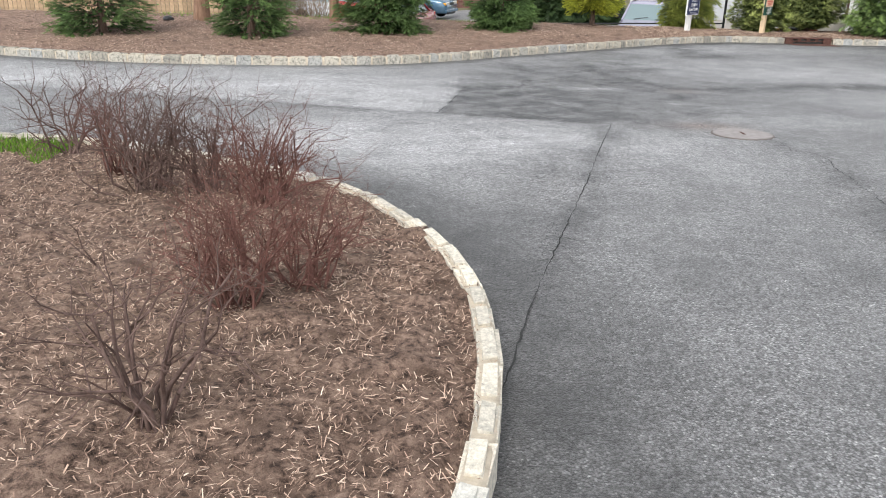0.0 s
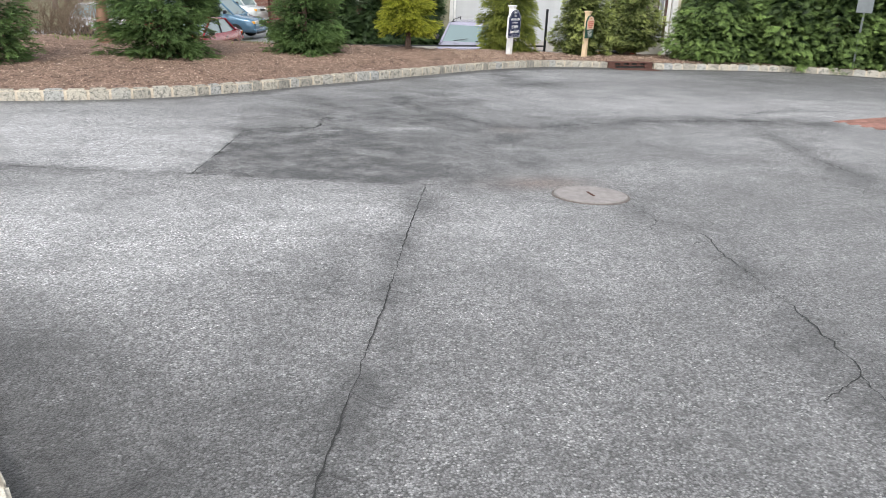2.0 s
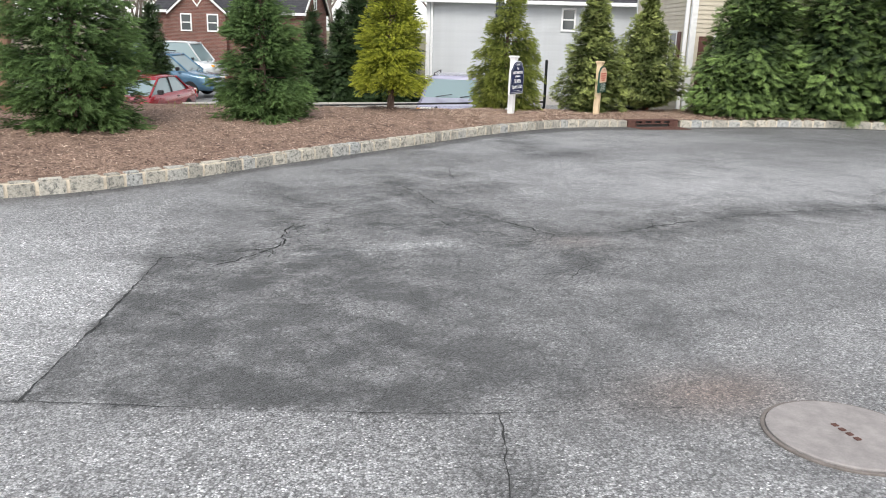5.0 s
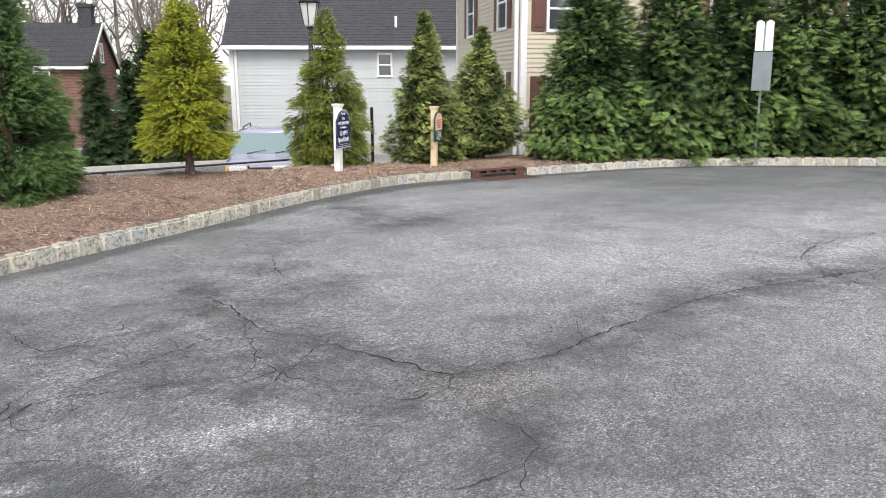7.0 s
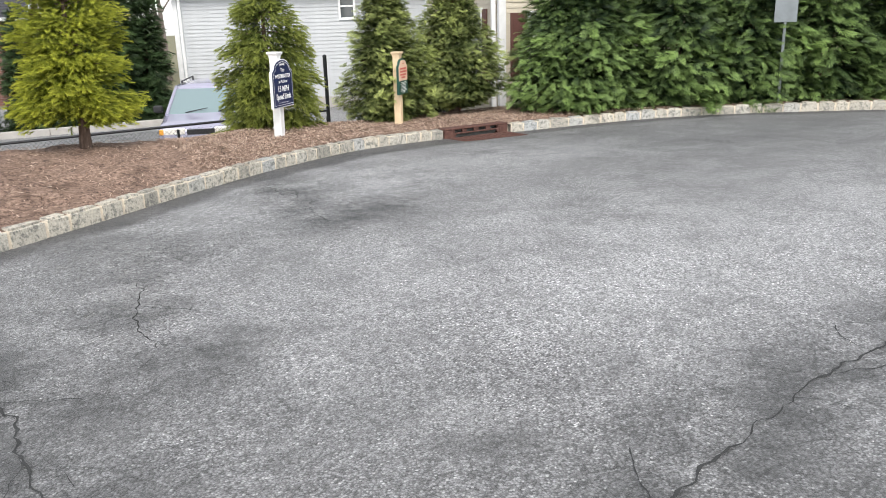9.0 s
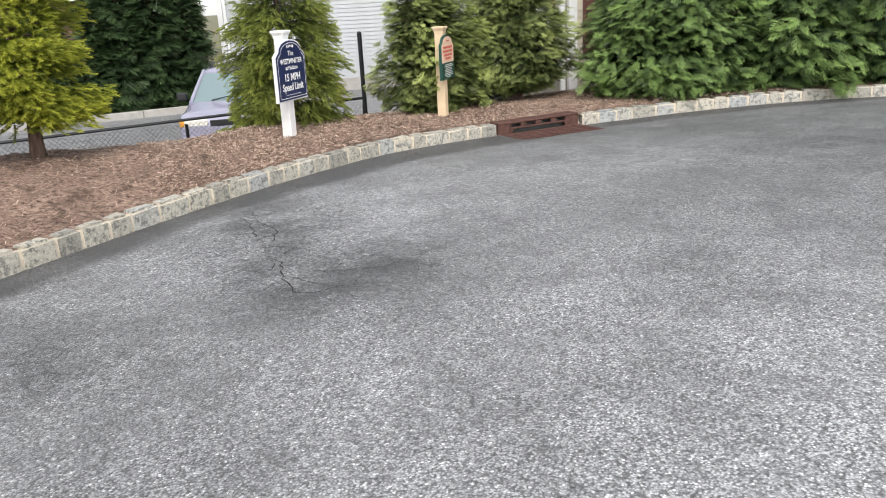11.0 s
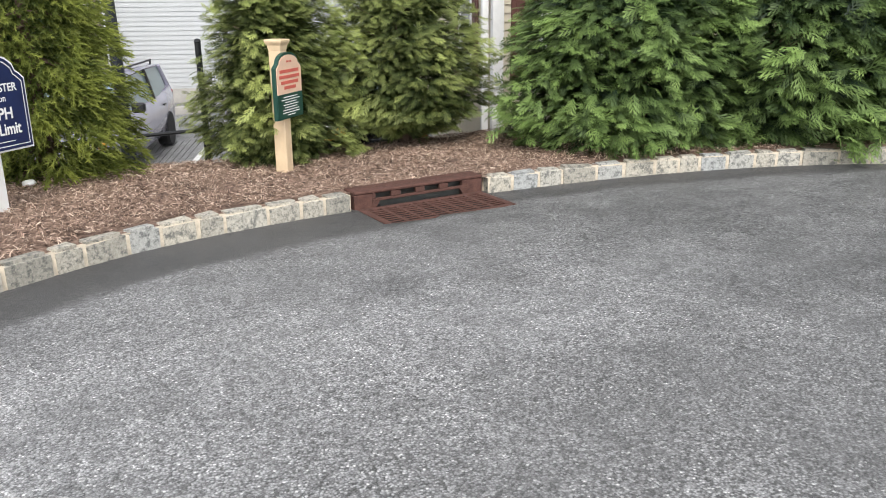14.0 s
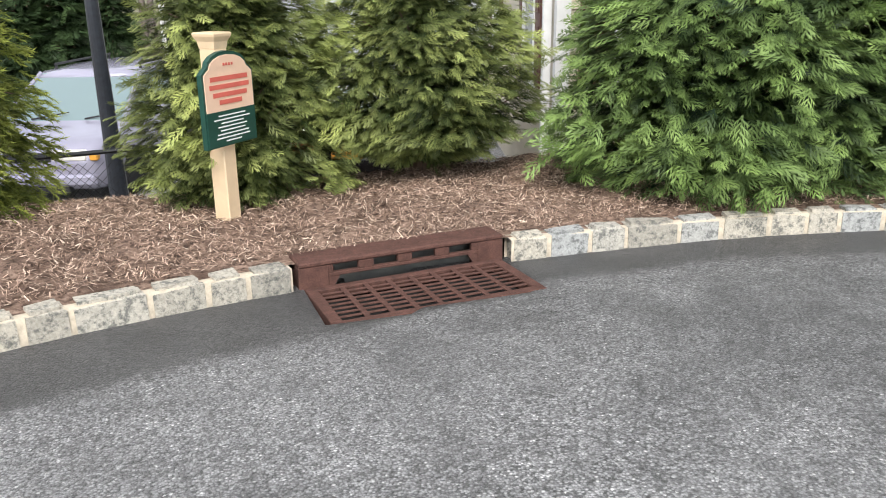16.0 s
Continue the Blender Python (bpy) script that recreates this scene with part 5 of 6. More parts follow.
def car(name, x, y, rz, colour_mat, label, length=4.6, width=1.78, low=0.2, belt=0.92, roof=1.42, nose=0.62, hood=1.15, screen=0.75, cabin=2.2, rear=0.55, tail=0.85, category="car", plate=None, rack=False):
    """A car that points along -y with its front at y = 0."""
    t = thing(name, pose(x, y, float(lot_z(x, y)), 0, 0, rz), label, category, "parked cars")
    w = width / 2
    st = [(0.0, w * 0.8, 0.36, nose - 0.08), (0.06, w * 0.9, 0.26, nose), (0.25, w * 0.96, low, nose + 0.08), (hood * 0.65, w, low, belt - 0.12), (hood, w, low, belt - 0.02),
          (hood + screen * 0.5, w, low, belt + 0.01), (length - tail, w, low, belt + 0.02), (length - 0.25, w * 0.97, low + 0.03, tail + 0.06), (length - 0.06, w * 0.92, 0.3, tail), (length, w * 0.84, 0.4, tail - 0.1)]
    shell = part("body", loft([body_ring(*s) for s in st]), colour_mat, t, "", True)
    wb, wr = w * 0.88, w * 0.72
    y1, y2, y3, y4 = hood - 0.02, hood + screen, hood + screen + cabin - 0.0, min(hood + screen + cabin + rear, length - 0.05)
    g = [(y1, wb * 0.97, belt - 0.05, belt - 0.03), (y2, wr * 1.02, belt - 0.05, roof - 0.03), (y3, wr * 1.02, belt - 0.05, roof - 0.04), (y4, wb * 0.95, belt - 0.05, belt - 0.02)]
    rings = [[(wb, yy, zb), (ww, yy, zt), (-ww, yy, zt), (-wb, yy, zb)] for yy, ww, zb, zt in g]
    part("glasshouse", loft(rings), M_GLASSCAR, t, "car windows with the sky's reflection in their colour")
    part("roof", loft([[(wr * k, yy, z - 0.03), (wr * k, yy, z + 0.01), (wr * 0.6 * k, yy, z + 0.035), (-wr * 0.6 * k, yy, z + 0.035), (-wr * k, yy, z + 0.01), (-wr * k, yy, z - 0.03)]
                       for yy, z, k in ((y2 - 0.1, roof - 0.075, 1.03), (y2 + 0.12, roof - 0.02, 1.05), ((y2 + y3) / 2, roof, 1.06), (y3 - 0.05, roof - 0.02, 1.05), (y3 + 0.08, roof - 0.08, 1.03))]), colour_mat, t, "", True)
    for sg in (1, -1):
        for (ya, za), (yb, zb) in (((y1 - 0.02, belt - 0.03), (y2, roof - 0.03)), ((y4, belt), (y3, roof - 0.04))):
            part("pillar", cyl(bmesh.new(), (sg * wb * 0.985, ya, za), (sg * wr * 1.04, yb, zb), 0.04, 0.035, 6), colour_mat, t)
        ym = (y2 + y3) / 2
        part("pillar", cyl(bmesh.new(), (sg * wb * 1.0, ym + 0.05, belt - 0.02), (sg * wr * 1.05, ym, roof - 0.03), 0.035, 0.03, 6), M_TRIM, t)
        part("headlight", boxed(sg * w * 0.55 - 0.24, sg * w * 0.55 + 0.2, -0.012, 0.12, nose - 0.15, nose - 0.01, 0.025), M_LIGHT, t, "clear headlight")
        part("turn_signal", boxed(sg * w * 0.84 - 0.05, sg * w * 0.84 + 0.05, 0.0, 0.16, nose - 0.14, nose - 0.03, 0.015), M_AMBER, t, "amber turn signal")
        part("tail_light", boxed(sg * w * 0.78 - 0.12, sg * w * 0.78 + 0.12, length - 0.08, length + 0.005, tail - 0.22, tail - 0.06, 0.02), M_TAIL, t, "red tail light")
        mi = part("mirror", boxed(sg * (w + 0.09) - 0.1, sg * (w + 0.09) + 0.1, y1 + 0.22, y1 + 0.34, belt + 0.0, belt + 0.15, 0.03), M_TRIM, t)
        part("door_handle", boxed(sg * w - 0.015, sg * w + 0.015, ym + 0.25, ym + 0.4, belt - 0.16, belt - 0.13, 0.006), M_TRIM, t)
        for yw in (0.85, length - 0.9):
            bm = bmesh.new()
            m = Matrix.Translation((sg * (w - 0.1), yw, 0.32)) @ Matrix.Rotation(math.pi / 2, 4, "Y")
            lathe(bm, [(0.2, -0.11), (0.3, -0.11), (0.325, -0.07), (0.325, 0.07), (0.3, 0.112), (0.2, 0.112)], 22, m)
            wh = part("wheel", bm, M_TYRE, t, "black tyre")
            rim = bmesh.new()
            lathe(rim, [(0.2, -0.1), (0.205, 0.1), (0.17, 0.06), (0.05, 0.08), (0.04, 0.1)] if sg > 0 else [(0.04, -0.1), (0.05, -0.08), (0.17, -0.06), (0.205, -0.1), (0.2, 0.1)], 18, m)
            for k in range(7):
                a = 2 * math.pi * k / 7
                cyl(rim, m @ Vector((0.04 * math.cos(a), 0.04 * math.sin(a), 0.09 * sg)), m @ Vector((0.19 * math.cos(a), 0.19 * math.sin(a), 0.095 * sg)), 0.018, 0.014, 5)
            part("rim", rim, M_RIM, wh, "silver alloy rim")
    part("grille", boxed(-w * 0.3, w * 0.3, -0.016, 0.06, nose - 0.15, nose - 0.04, 0.01), M_TRIM, t)
    part("bumper", boxed(-w * 0.86, w * 0.86, -0.05, 0.12, 0.3, 0.44, 0.03), colour_mat, t)
    part("lower_grille", boxed(-w * 0.5, w * 0.5, -0.03, 0.08, 0.22, 0.29, 0.01), M_TRIM, t)
    for sg in (-0.45, 0.3):
        part("wiper", cyl(bmesh.new(), (sg * w, y1 + 0.02, belt + 0.0), (sg * w + 0.5 * w, y1 + 0.1, belt + 0.075), 0.012, 0.008, 5), M_TRIM, t)
    if rack:
        for sg in (1, -1):
            part("roof_rail", cyl(bmesh.new(), (sg * wr * 0.9, y2 + 0.25, roof + 0.07), (sg * wr * 0.9, y3 - 0.1, roof + 0.07), 0.018, 0.018, 6), M_TRIM, t)
            for yy in (y2 + 0.28, y3 - 0.15):
                part("rail_foot", cyl(bmesh.new(), (sg * wr * 0.9, yy, roof - 0.02), (sg * wr * 0.9, yy, roof + 0.075), 0.02, 0.018, 6), M_TRIM, t)
    if plate:
        part("licence_plate", boxed(plate[0] - 0.15, plate[0] + 0.15, length - 0.01, length + 0.012, 0.93, 1.07, 0.004), M_AMBER, t, "yellow licence plate")
    return t


car("parked_minivan", 6.37, 26.72, -20.0, paint("silver_lilac_paint", (0.4, 0.39, 0.49)), "silver lilac minivan parked nose towards the fence", 4.75, 1.85, 0.2, 0.94, 1.46, 0.74, 1.05, 1.0, 2.3, 0.3, 1.0, "minivan", None, True)
car("parked_sedan", -2.85, 31.3, -20.0, paint("dark_red_paint", (0.3, 0.012, 0.02)), "dark red sedan parked in the lot", 4.6, 1.78, 0.2, 0.92, 1.42, 0.64, 1.15, 0.8, 1.35, 0.75, 0.92)
car("parked_hatchback", -0.8, 35.9, 70.0, paint("bright_red_paint", (0.42, 0.02, 0.025)), "bright red hatchback parked behind a sedan", 4.2, 1.75, 0.2, 0.95, 1.5, 0.66, 1.0, 0.8, 1.9, 0.4, 0.95)
car("parked_suv", 0.2, 39.4, 70.0, paint("steel_blue_paint", (0.1, 0.2, 0.3)), "steel blue sport utility car parked in the lot", 4.6, 1.85, 0.25, 1.02, 1.66, 0.78, 1.0, 0.75, 2.4, 0.35, 1.0, "car", None, True)
car("parked_estate", -3.2, 38.6, 70.0, paint("white_car_paint", (0.7, 0.7, 0.7)), "white estate car parked in the lot", 4.6, 1.8, 0.22, 0.98, 1.52, 0.7, 1.0, 0.75, 2.4, 0.35, 0.95)
car("parked_van", 0.2, 46.5, 70.0, paint("pale_grey_paint", (0.62, 0.64, 0.64)), "pale grey box van parked by the brick house", 5.4, 2.0, 0.3, 1.1, 1.95, 0.95, 0.7, 0.6, 3.7, 0.15, 1.2, "van")
car("parked_wagon", 11.35, 27.9, 160.0, paint("black_car_paint", (0.012, 0.012, 0.014)), "black sport utility car parked behind the arborvitae", 4.5, 1.85, 0.3, 1.1, 1.72, 0.85, 1.0, 0.7, 2.4, 0.3, 1.15, "car", (0.3,))
M_LINE = plain("stall_paint", (0.72, 0.72, 0.7), 0.8, 0, 0.25, 8, 0.2)
for x in (-6.0, -3.3, -0.6, 2.1, 4.75, 7.6, 8.35, 10.9):
    bm = bmesh.new()
    p = [(x - 0.05, 25.3), (x + 0.05, 25.3), (x + 1.55, 29.6), (x + 1.45, 29.6)]
    bm.faces.new([bm.verts.new((a, b, float(lot_z(a, b)) + 0.006)) for a, b in p])
    tagged(part("stall_line", bm, M_LINE), "white painted stall line on the lot", "road marking", kind="structure")
M_CONC = plain("pale_concrete", (0.42, 0.4, 0.37), 0.9, 0, 0.2, 4, 0.3)
lotcurb = bmesh.new()
for i in range(16):
    xa = -14 + i * 1.5
    box(lotcurb, xa, xa + 1.49, 34.0 + xa * 0.03, 34.16 + xa * 0.03, -1.75, -1.52, 0.01)
tagged(part("lot_curb", lotcurb, M_CONC), "pale concrete curb at the far edge of the lot", "curb", kind="structure")

# ---- buildings ----
M_SIDING = plain("white_siding", (0.48, 0.495, 0.505), 0.6, 0, 0.06, 2.5, 0.05, 0.4, 0.02)
M_BEIGE = plain("beige_siding", (0.6, 0.54, 0.43), 0.65, 0, 0.07, 2.5, 0.05, 0.4, 0.03)
M_ROOF = plain("dark_shingles", (0.055, 0.055, 0.062), 0.9, 0, 0.4, 6, 0.6, 0.3, 0.12)
M_SHUTTER = plain("brown_shutter", (0.13, 0.055, 0.044), 0.6, 0, 0.12, 6, 0.1)
M_PANE = glass_mat("window_pane", (0.05, 0.06, 0.065), 0.04)
M_BRICK = brick_mat("house_brick")
M_BOARD = plain("fence_board", (0.42, 0.3, 0.19), 0.85, 0, 0.35, 8, 0.3, 0.3, 0.25)


def clapboard(length, h, mat):
    """One lapped board along x that faces -y, its lower edge proud."""
    bm = bmesh.new()
    slab_pts = [(-0.003, 0), (-0.02, 0), (-0.004, h), (0.01, h), (0.01, 0)]
    a = [bm.verts.new((0, y, z)) for y, z in slab_pts]
    b = [bm.verts.new((length, y, z)) for y, z in slab_pts]
    bm.faces.new(a[::-1])
    bm.faces.new(b)
    for i in range(5):
        j = (i + 1) % 5
        bm.faces.new((a[i], a[j], b[j], b[i]))
    return bm_mesh("siding_board", bm, mat)


def siding(wall, m, length, height, step, mat):
    me = clapboard(length, step, mat)
    for i in range(int(height / step)):
        o = new("siding_board", me)
        o.parent = wall
        o.matrix_local = m @ Matrix.Translation((0, 0, i * step))


def window(parent, m, w, h, shutters=(1, 1), bars=1):
    """A framed window in the local xz plane facing -y, with its lower left corner at the origin of m."""
    f = bmesh.new()
    for a, b, c, d in ((-0.07, w + 0.07, -0.08, 0.0), (-0.07, w + 0.07, h, h + 0.08), (-0.07, 0.0, 0.0, h), (w, w + 0.07, 0.0, h)):
        box(f, a, b, -0.06, 0.02, c, d, 0.006)
    for k in range(1, bars + 1):
        box(f, 0, w, -0.035, -0.005, h * k / (bars + 1) - 0.025, h * k / (bars + 1) + 0.025)
    win = part("window", f, M_WHITE, parent, "white framed window")
    win.matrix_local = m
    part("pane", boxed(0, w, -0.024, -0.018, 0, h), M_PANE, win, "dark glass pane")
    for on, xa in zip(shutters, (-0.42, w + 0.08)):
        if on:
            s = bmesh.new()
            box(s, xa, xa + 0.34, -0.045, -0.02, -0.05, h + 0.05, 0.005)
            for k in range(2):
                box(s, xa + 0.06, xa + 0.28, -0.056, -0.045, 0.03 + k * h * 0.52, h * 0.44 + k * h * 0.52, 0.005)
            part("shutter", s, M_SHUTTER, win, "brown panelled shutter")


def roof_slope(name, parent, m, length, run, rise, mat, courses=26):
    """A roof plane that climbs from y = 0, with lapped courses of shingles."""
    bm = bmesh.new()
    prof = [(0.0, -0.06), (0.0, 0.02)]
    for i in range(1, courses + 1):
        y0, z0 = run * i / courses, rise * i / courses
        prof += [(y0, z0 - 0.005), (y0, z0 + 0.02)]
    prof += [(run, rise - 0.08)]
    ends = [[bm.verts.new((x, y, z)) for y, z in prof] for x in (0, length)]
    for i in range(len(prof) - 1):
        bm.faces.new((ends[0][i], ends[1][i], ends[1][i + 1], ends[0][i + 1]))
    bm.faces.new((ends[0][-1], ends[1][-1], ends[1][0], ends[0][0]))
    o = part(name, bm, mat, parent)
    o.matrix_local = m
    return o


def garage():
    m = pose(8.25, 37.2, -1.75, 0, 0, -21)
    t = thing("white_garage", m, "long white clapboard garage with a dark shingle roof", "garage")
    L, D, H = 8.6, 9.0, 3.95
    wl = part("wall", boxed(0, L, 0.02, D, 0, H), M_SIDING, t)
    siding(wl, Matrix.Identity(4), L, H - 0.05, 0.118, M_SIDING)
    part("foundation", boxed(-0.02, L, -0.04, 0.02, -0.6, 0.42), M_CONC, t)
    roof_slope("roof", t, pose(-0.25, -0.32, H), L + 0.5, 4.85, 2.85, M_ROOF)
    roof_slope("roof", t, pose(L + 0.25, D + 0.32, H, 0, 0, 180), L + 0.5, 4.85, 2.85, M_ROOF)
    gab = bmesh.new()
    for x in (0.0, L - 0.05):
        vs = [bm_v for bm_v in (gab.verts.new((x, 0.02, H)), gab.verts.new((x, D, H)), gab.verts.new((x, D / 2, H + 2.75)), gab.verts.new((x + 0.05, 0.02, H)), gab.verts.new((x + 0.05, D, H)), gab.verts.new((x + 0.05, D / 2, H + 2.75)))]
        gab.faces.new(vs[:3])
        gab.faces.new(vs[3:])
        gab.faces.new((vs[0], vs[3], vs[5], vs[2]))
        gab.faces.new((vs[1], vs[4], vs[5], vs[2]))
    part("gable", gab, M_SIDING, t)
    part("gutter", boxed(-0.25, L + 0.25, -0.42, -0.3, H - 0.12, H + 0.02, 0.015), M_WHITE, t)
    part("soffit", boxed(-0.2, L + 0.2, -0.3, 0.0, H - 0.1, H - 0.06), M_WHITE, t)
    part("corner_board", boxed(-0.03, 0.12, -0.035, 0.1, 0, H - 0.1), M_WHITE, t)
    part("downspout", boxed(0.16, 0.25, -0.13, -0.04, 0.1, H - 0.1, 0.01), M_WHITE, t)
    window(t, pose(5.3, 0, 2.95), 0.42, 0.72, (0, 0))
    part("vent_pipe", cyl(bmesh.new(), (6.0, 1.0, H + 0.5), (6.0, 1.0, H + 1.15), 0.05, 0.05, 8), M_WHITE, t)
    part("vent_pipe", cyl(bmesh.new(), (3.95, 4.0, H + 2.2), (3.95, 4.0, H + 3.0), 0.06, 0.06, 8), M_WHITE, t)


def townhouse():
    m = pose(11.66, 23.58, -1.85, 0, 0, -17.5)
    t = thing("beige_townhouse", m, "beige clapboard townhouse with brown shutters and white trim", "house")
    L, D, H = 13.0, 7.4, 5.7
    wl = part("wall", boxed(0.02, L, 0.02, D, 0, H), M_BEIGE, t)
    siding(wl, Matrix.Identity(4), L, H, 0.105, M_BEIGE)
    siding(wl, pose(0, D, 0, 0, 0, -90), D, H, 0.105, M_BEIGE)
    part("corner_board", boxed(-0.03, 0.11, -0.03, 0.11, 0, H), M_WHITE, t)
    part("corner_board", boxed(-0.03, 0.11, D - 0.11, D + 0.03, 0, H), M_WHITE, t)
    part("downspout", boxed(-0.13, -0.04, 0.16, 0.24, 0.05, H, 0.01), M_WHITE, t)
    part("downspout", boxed(3.3, 3.39, -0.13, -0.04, 0.05, H, 0.01), M_WHITE, t)
    part("soffit", boxed(-0.45, L, -0.45, D + 0.45, H, H + 0.05), M_WHITE, t)
    part("gutter", boxed(-0.5, L, -0.52, -0.42, H - 0.02, H + 0.12, 0.01), M_WHITE, t)
    part("gutter", boxed(-0.52, -0.42, -0.42, D + 0.5, H - 0.02, H + 0.12, 0.01), M_WHITE, t)
    rf = bmesh.new()
    b = [rf.verts.new(v) for v in ((-0.45, -0.45, H + 0.12), (L, -0.45, H + 0.12), (L, D + 0.45, H + 0.12), (-0.45, D + 0.45, H + 0.12), (3.5, D / 2, H + 2.6), (L, D / 2, H + 2.6))]
    for f in ((0, 1, 5, 4), (2, 3, 4, 5), (3, 0, 4), (0, 3, 2, 1), (1, 2, 5)):
        rf.faces.new([b[i] for i in f])
    part("roof", rf, M_ROOF, t)
    left = pose(0, 0, 0, 0, 0, -90)
    for s0, z0, h in ((1.3, 4.13, 1.2), (4.9, 4.13, 1.2), (1.3, 1.6, 1.4), (4.9, 1.6, 1.4)):
        window(t, left @ pose(-s0 - 0.8, 0, z0), 0.8, h, (1, 1))
    for u0 in (0.62, 4.6, 8.2):
        window(t, pose(u0, 0, 4.0), 0.75, 1.35, (1, 1), 2)
        window(t, pose(u0, 0, 1.7), 0.75, 1.2, (1, 1), 2)


def brick_house():
    m = pose(-3.29, 55.3, -2.2, 0, 0, -20)
    t = thing("brick_house", m, "red brick house with a grey gabled roof", "house")
    L, D, H, R = 8.45, 5.6, 4.0, 2.15
    bm = boxed(0, L, 0, D, -0.4, H)
    for x in (0.0, L - 0.2):
        slabv = [bm.verts.new((x + k, y, z)) for k in (0, 0.2) for y, z in ((0, H), (D, H), (D / 2, H + R))]
        bm.faces.new(slabv[:3])
        bm.faces.new(slabv[3:])
        for i in range(3):
            j = (i + 1) % 3
            bm.faces.new((slabv[i], slabv[j], slabv[3 + j], slabv[3 + i]))
    part("wall", bm, M_BRICK, t)
    roof_slope("roof", t, pose(-0.2, -0.25, H - 0.1), L + 0.4, D / 2 + 0.25, R + 0.15, M_ROOF, 18)
    roof_slope("roof", t, pose(L + 0.2, D + 0.25, H - 0.1, 0, 0, 180), L + 0.4, D / 2 + 0.25, R + 0.15, M_ROOF, 18)
    fg = bmesh.new()
    box(fg, 0.95, 4.15, -0.45, 0.1, -0.4, H - 0.02)
    a = [fg.verts.new((x, y, z)) for y in (-0.45, 1.6) for x, z in ((0.95, H - 0.05), (4.15, H - 0.05), (2.55, H + 1.25))]
    fg.faces.new(a[:3])
    fg.faces.new(a[3:])
    for i in range(3):
        j = (i + 1) % 3
        fg.faces.new((a[i], a[j], a[3 + j], a[3 + i]))
    part("front_gable", fg, M_BRICK, t)
    for sg, xe in ((1, 0.8), (-1, 4.3)):
        mid = Vector((2.55, 0, H + 1.42))
        for z_off, mat, nm, th, ya, yb in ((0.0, M_ROOF, "gable_roof", 0.07, -0.6, 1.9), (-0.085, M_WHITE, "bargeboard", 0.13, -0.64, -0.56)):
            g = bmesh.new()
            vs = [(xe, H - 0.12 + z_off), (2.55, H + 1.4 + z_off), (2.55, H + 1.4 + z_off - th), (xe, H - 0.12 + z_off - th)]
            slab(g, vs if sg > 0 else vs[::-1], ya, yb)
            part(nm, g, mat, t)
    for x in (1.6, 3.15):
        w = pose(x, -0.45, 2.85)
        window(t, w, 0.52, 0.82, (0, 0))
    dm = bmesh.new()
    slab(dm, [(2.55, H + 0.1), (2.85, H + 0.5), (2.55, H + 0.9), (2.25, H + 0.5)], -0.5, -0.45)
    d = part("diamond_window", dm, M_WHITE, t, "white diamond shaped window frame")
    di = bmesh.new()
    slab(di, [(2.55, H + 0.22), (2.76, H + 0.5), (2.55, H + 0.78), (2.34, H + 0.5)], -0.508, -0.5)
    part("pane", di, M_BRICK, d)
    right = pose(L, 0, 0, 0, 0, 90)
    window(t, right @ pose(1.0, 0, 2.2), 0.7, 1.2, (0, 0))
    window(t, right @ pose(2.5, 0, 4.2), 0.5, 0.9, (0, 0))
    window(t, pose(5.95, 0, 2.5), 0.66, 1.15, (0, 0))
    window(t, pose(6.3, 0, 0.95), 0.6, 0.6, (0, 0))
    for sg in (1, -1):
        g = bmesh.new()
        pts = [(D / 2, H + R + 0.1), (D / 2, H + R - 0.08)] + ([(-0.25, H - 0.27), (-0.25, H - 0.1)] if sg > 0 else [(D + 0.25, H - 0.27), (D + 0.25, H - 0.1)])
        slab(g, pts, -0.25, -0.19)
        o = part("bargeboard", g, M_WHITE, t)
        o.matrix_local = right
    part("gutter", boxed(-0.2, L + 0.2, -0.34, -0.24, H - 0.22, H - 0.08), M_WHITE, t)
    ch = bmesh.new()
    box(ch, L - 0.9, L - 0.25, D / 2 - 0.35, D / 2 + 0.35, H + 1.0, H + R + 1.0)
    box(ch, L - 0.96, L - 0.19, D / 2 - 0.41, D / 2 + 0.41, H + R + 0.85, H + R + 1.02)
    part("chimney", ch, M_ROOF, t, "dark grey chimney")
    po = bmesh.new()
    box(po, L, L + 1.0, 1.2, 4.2, 1.75, 1.9)
    part("porch_roof", po, M_ROOF, t)
    part("porch_trim", boxed(L, L + 1.05, 1.15, 4.25, 1.6, 1.745), M_WHITE, t)
    part("porch_wall", boxed(L, L + 0.9, 1.3, 4.1, -0.4, 1.6), M_BRICK, t)


garage()
townhouse()
brick_house()

# ---- board fence, thicket, bare trees ----
bf = thing("board_fence", pose(0, 27.6, 0), "tall tan board fence of upright planks", "fence")
board = [bm_mesh("board", boxed(-0.066, 0.066, -0.012, 0.012, -1.75, 0.85 + 0.02 * k, 0.004), M_BOARD) for k in range(3)]
for i in range(66):
    o = new("board", board[i % 3])
    o.parent, o.location = bf, (-17.2 + i * 0.147, rng.uniform(-0.008, 0.008), 0)
for z in (-1.2, -0.3, 0.55):
    part("rail", boxed(-17.3, -7.5, 0.012, 0.06, z, z + 0.09), M_BOARD, bf)

M_DRY = bark_mat("dry_brush", (0.12, 0.085, 0.06), (0.3, 0.23, 0.17), 20)


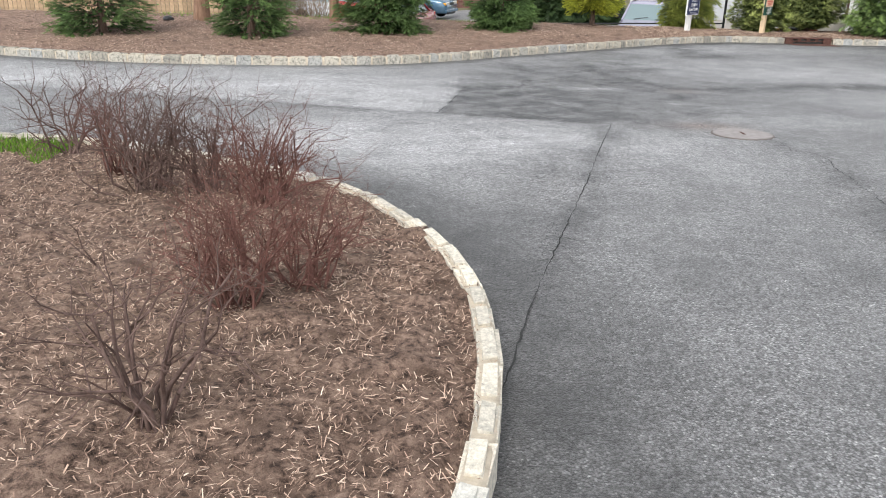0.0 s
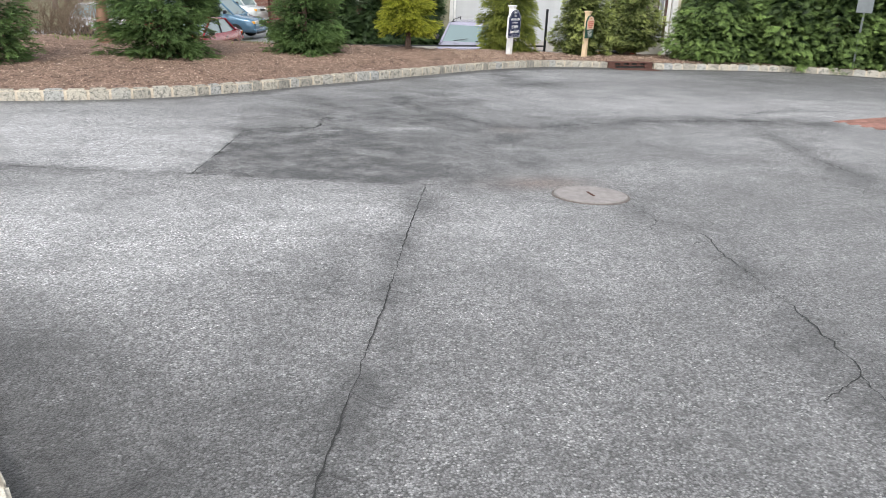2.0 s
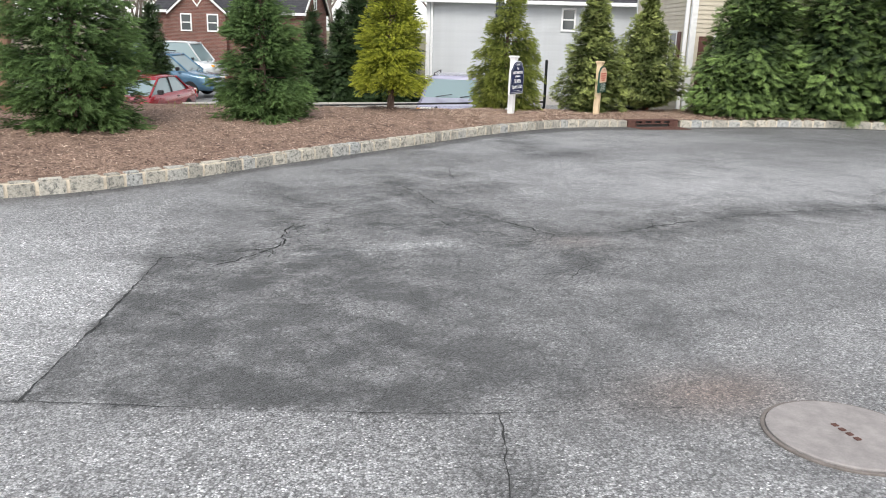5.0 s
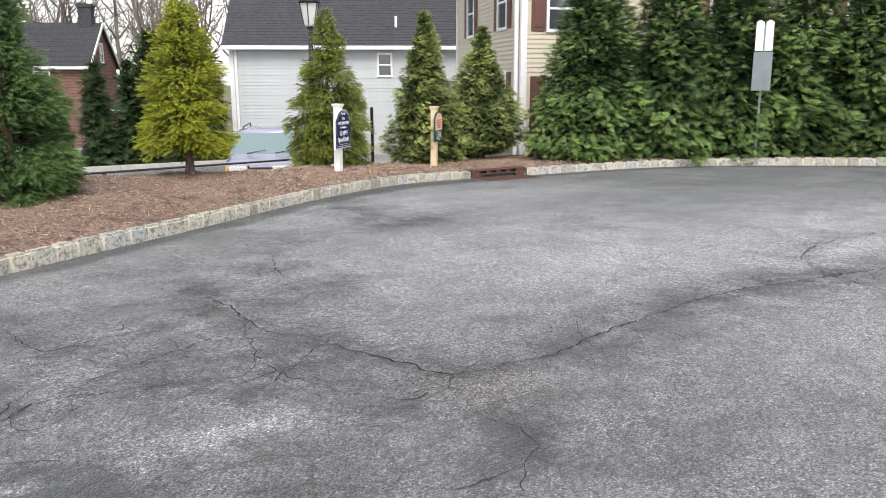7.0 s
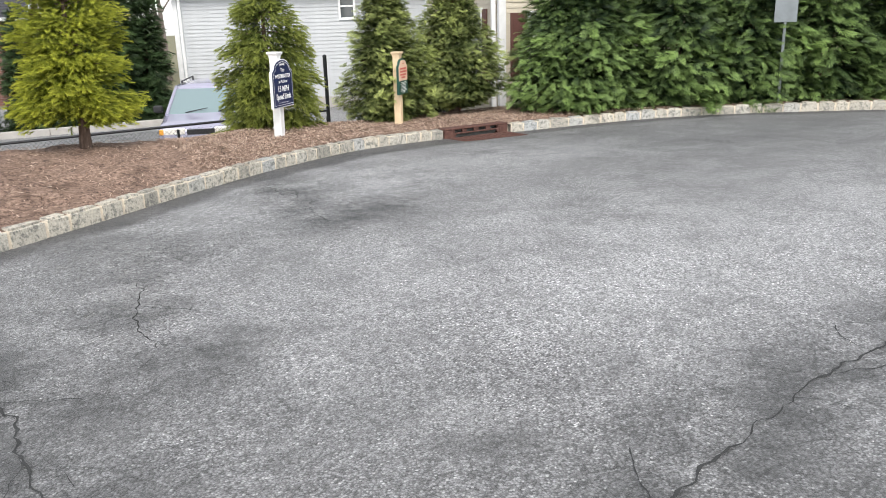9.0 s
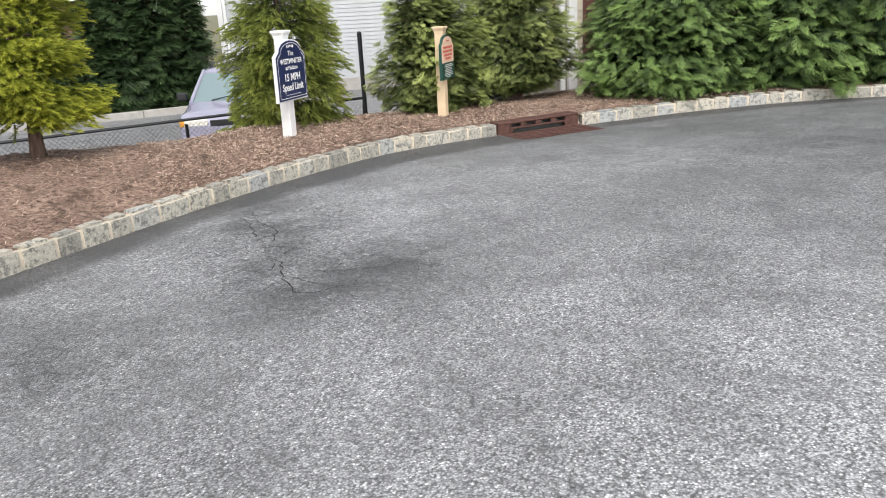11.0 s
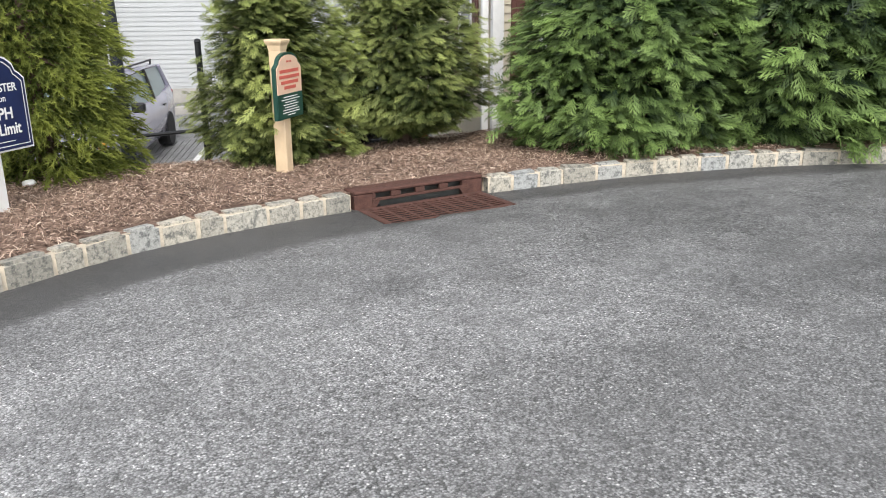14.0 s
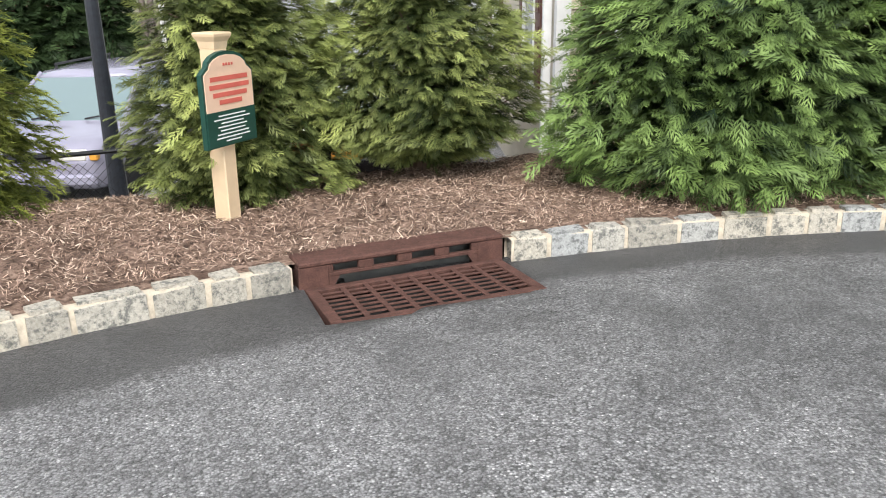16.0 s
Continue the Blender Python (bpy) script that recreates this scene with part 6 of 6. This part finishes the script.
def thicket(seed, h, spread, stems):
    r = random.Random(seed)
    segs = []
    for i in range(stems):
        an = r.uniform(0, 6.28)
        d = Vector((math.cos(an) * spread * r.uniform(0.1, 0.8), math.sin(an) * spread * r.uniform(0.1, 0.8), h)).normalized()
        grow(segs, r, Vector((r.gauss(0, spread * 0.35), r.gauss(0, spread * 0.35), -0.05)), d, h * r.uniform(0.6, 1.0), 0.02, 2, 0.16, 2, 0.04)
    return tubes("crown", segs, M_DRY)


brush = [thicket(50 + k, 2.4, 1.1, 26) for k in range(2)]
for i in range(7):
    x, y = -8.4 + i * 0.62, 29.6 + 0.5 * math.sin(i * 2.1)
    t = thing("dry_thicket", pose(x, y, float(lot_z(x, y)), 0, 0, 71 * i), "brown leafless thicket beyond the low fence", "shrub", "thicket beyond the fence")
    tagged(part("crown", brush[i % 2], None, t), kind="stuff")


def bare_tree(seed, h, rad, mat, depth=4, spread=0.5, fork=1):
    r = random.Random(seed)
    trunk, limbs = [], []
    p, d = Vector((0, 0, -0.2)), Vector((0, 0, 1))
    n = 7
    for i in range(n):
        d = (d + Vector((r.gauss(0, 0.07), r.gauss(0, 0.07), 0.05))).normalized()
        q = p + d * (h * 0.75 / n)
        r0, r1 = rad * (1 - i / n * 0.75), rad * (1 - (i + 1) / n * 0.75)
        trunk.append((*p, *q, r0 * (1.4 if i == 0 else 1), r1))
        p = q
        if i >= 2:
            for _ in range(2 + (i > 4)):
                a = r.uniform(0, 6.28)
                dd = Vector((math.cos(a) * spread * 1.4, math.sin(a) * spread * 1.4, 0.9)).normalized()
                grow(limbs, r, p, dd, h * r.uniform(0.28, 0.42), r1 * 0.6, depth - 1, 0.13, fork, 0.05, 0.4, 4)
    return tubes("trunk", trunk, mat), tubes("crown", limbs, mat)


far_trees = [bare_tree(60 + k, 9.5 + k, 0.2, M_BARE, 4, 0.55, 2) for k in range(4)]
spots = [(-9 + i * 2.5 + 0.8 * math.sin(i * 5.1), 62 + 9 * abs(math.sin(i * 2.3))) for i in range(14)] + [(-22 + i * 2.1 + 0.7 * math.sin(i * 4.3), 70 + 6 * math.sin(i * 2.9)) for i in range(18)] + [(-12 + i * 5.0, 84 + 7 * math.sin(i * 1.7)) for i in range(6)] + [(-9.5, 50), (-7.0, 47), (-5.2, 58), (8.2, 50), (6.8, 47), (9.5, 56)]
for i, (x, y) in enumerate(spots):
    tr, lm = far_trees[i % 4]
    k = 0.8 + 0.35 * abs(math.sin(i * 3.3))
    t = thing("bare_tree", pose(x, y, -2.1, 0, 0, 77 * i), "leafless tree with a grey-brown branching crown", "tree", "bare trees behind the houses")
    part("trunk", tr, None, t)
    tagged(part("crown", lm, None, t), kind="stuff")
    t.scale = (k, k, k)
for s, x, y, rad in ((70, -5.95, 19.8, 0.17), (71, -2.75, 20.1, 0.11)):
    tr, lm = bare_tree(s, 9.0, rad, M_PINEBARK, 3)
    t = thing("bare_tree", pose(x, y, float(bed_z(x, y))), "tall tree trunk with reddish bark behind the bed", "tree")
    part("trunk", tr, None, t)
    tagged(part("crown", lm, None, t), kind="stuff")

# ---- red brick pavers ----
pav = thing("paver_strip", pose(8.3, 12.0, 0, 0, 0, 17.0), "strip of red brick pavers set in the asphalt", "pavers", kind="structure")
pm = bm_mesh("paver", boxed(-0.097, 0.097, -0.047, 0.047, -0.03, 0.008, 0.004), M_PAVER)
for j in range(22):
    for i in range(9):
        lx_, ly_ = 0.1 + i * 0.203 + (0.1 if j % 2 else 0), -0.05 - j * 0.103
        wx, wy = (pav.matrix_world @ Vector((lx_, ly_, 0)))[:2]
        o = new("paver", pm)
        o.parent, o.location = pav, (lx_, ly_, float(road_z(wx, wy)) + 0.002)

# ---- litter ----
M_BAG = plain("blue_plastic", (0.03, 0.12, 0.5), 0.35, 0, 0.2, 30, 0.3)


def litter(name, x, y, mat, label, size):
    bm = bmesh.new()
    bmesh.ops.create_icosphere(bm, subdivisions=2, radius=size)
    for v in bm.verts:
        v.co *= 1 + 0.35 * noise.noise(v.co * 22 + Vector((x, y, 0)))
        v.co.z = max(v.co.z * 0.6, -0.02)
    o = part(name, bm, mat)
    o.matrix_world = pose(x, y, float(bed_z(x, y)) + 0.03)
    tagged(o, label, "litter")


litter("plastic_bag", 11.25, 22.75, M_BAG, "crumpled blue plastic bag on the mulch by the wall", 0.09)
litter("paper_scrap", 6.25, 21.35, M_WHITE, "crumpled white paper scrap on the mulch", 0.05)
litter("plastic_bag", -6.66, 19.5, M_TRIM, "crumpled black plastic bag at the edge of the bed", 0.14)
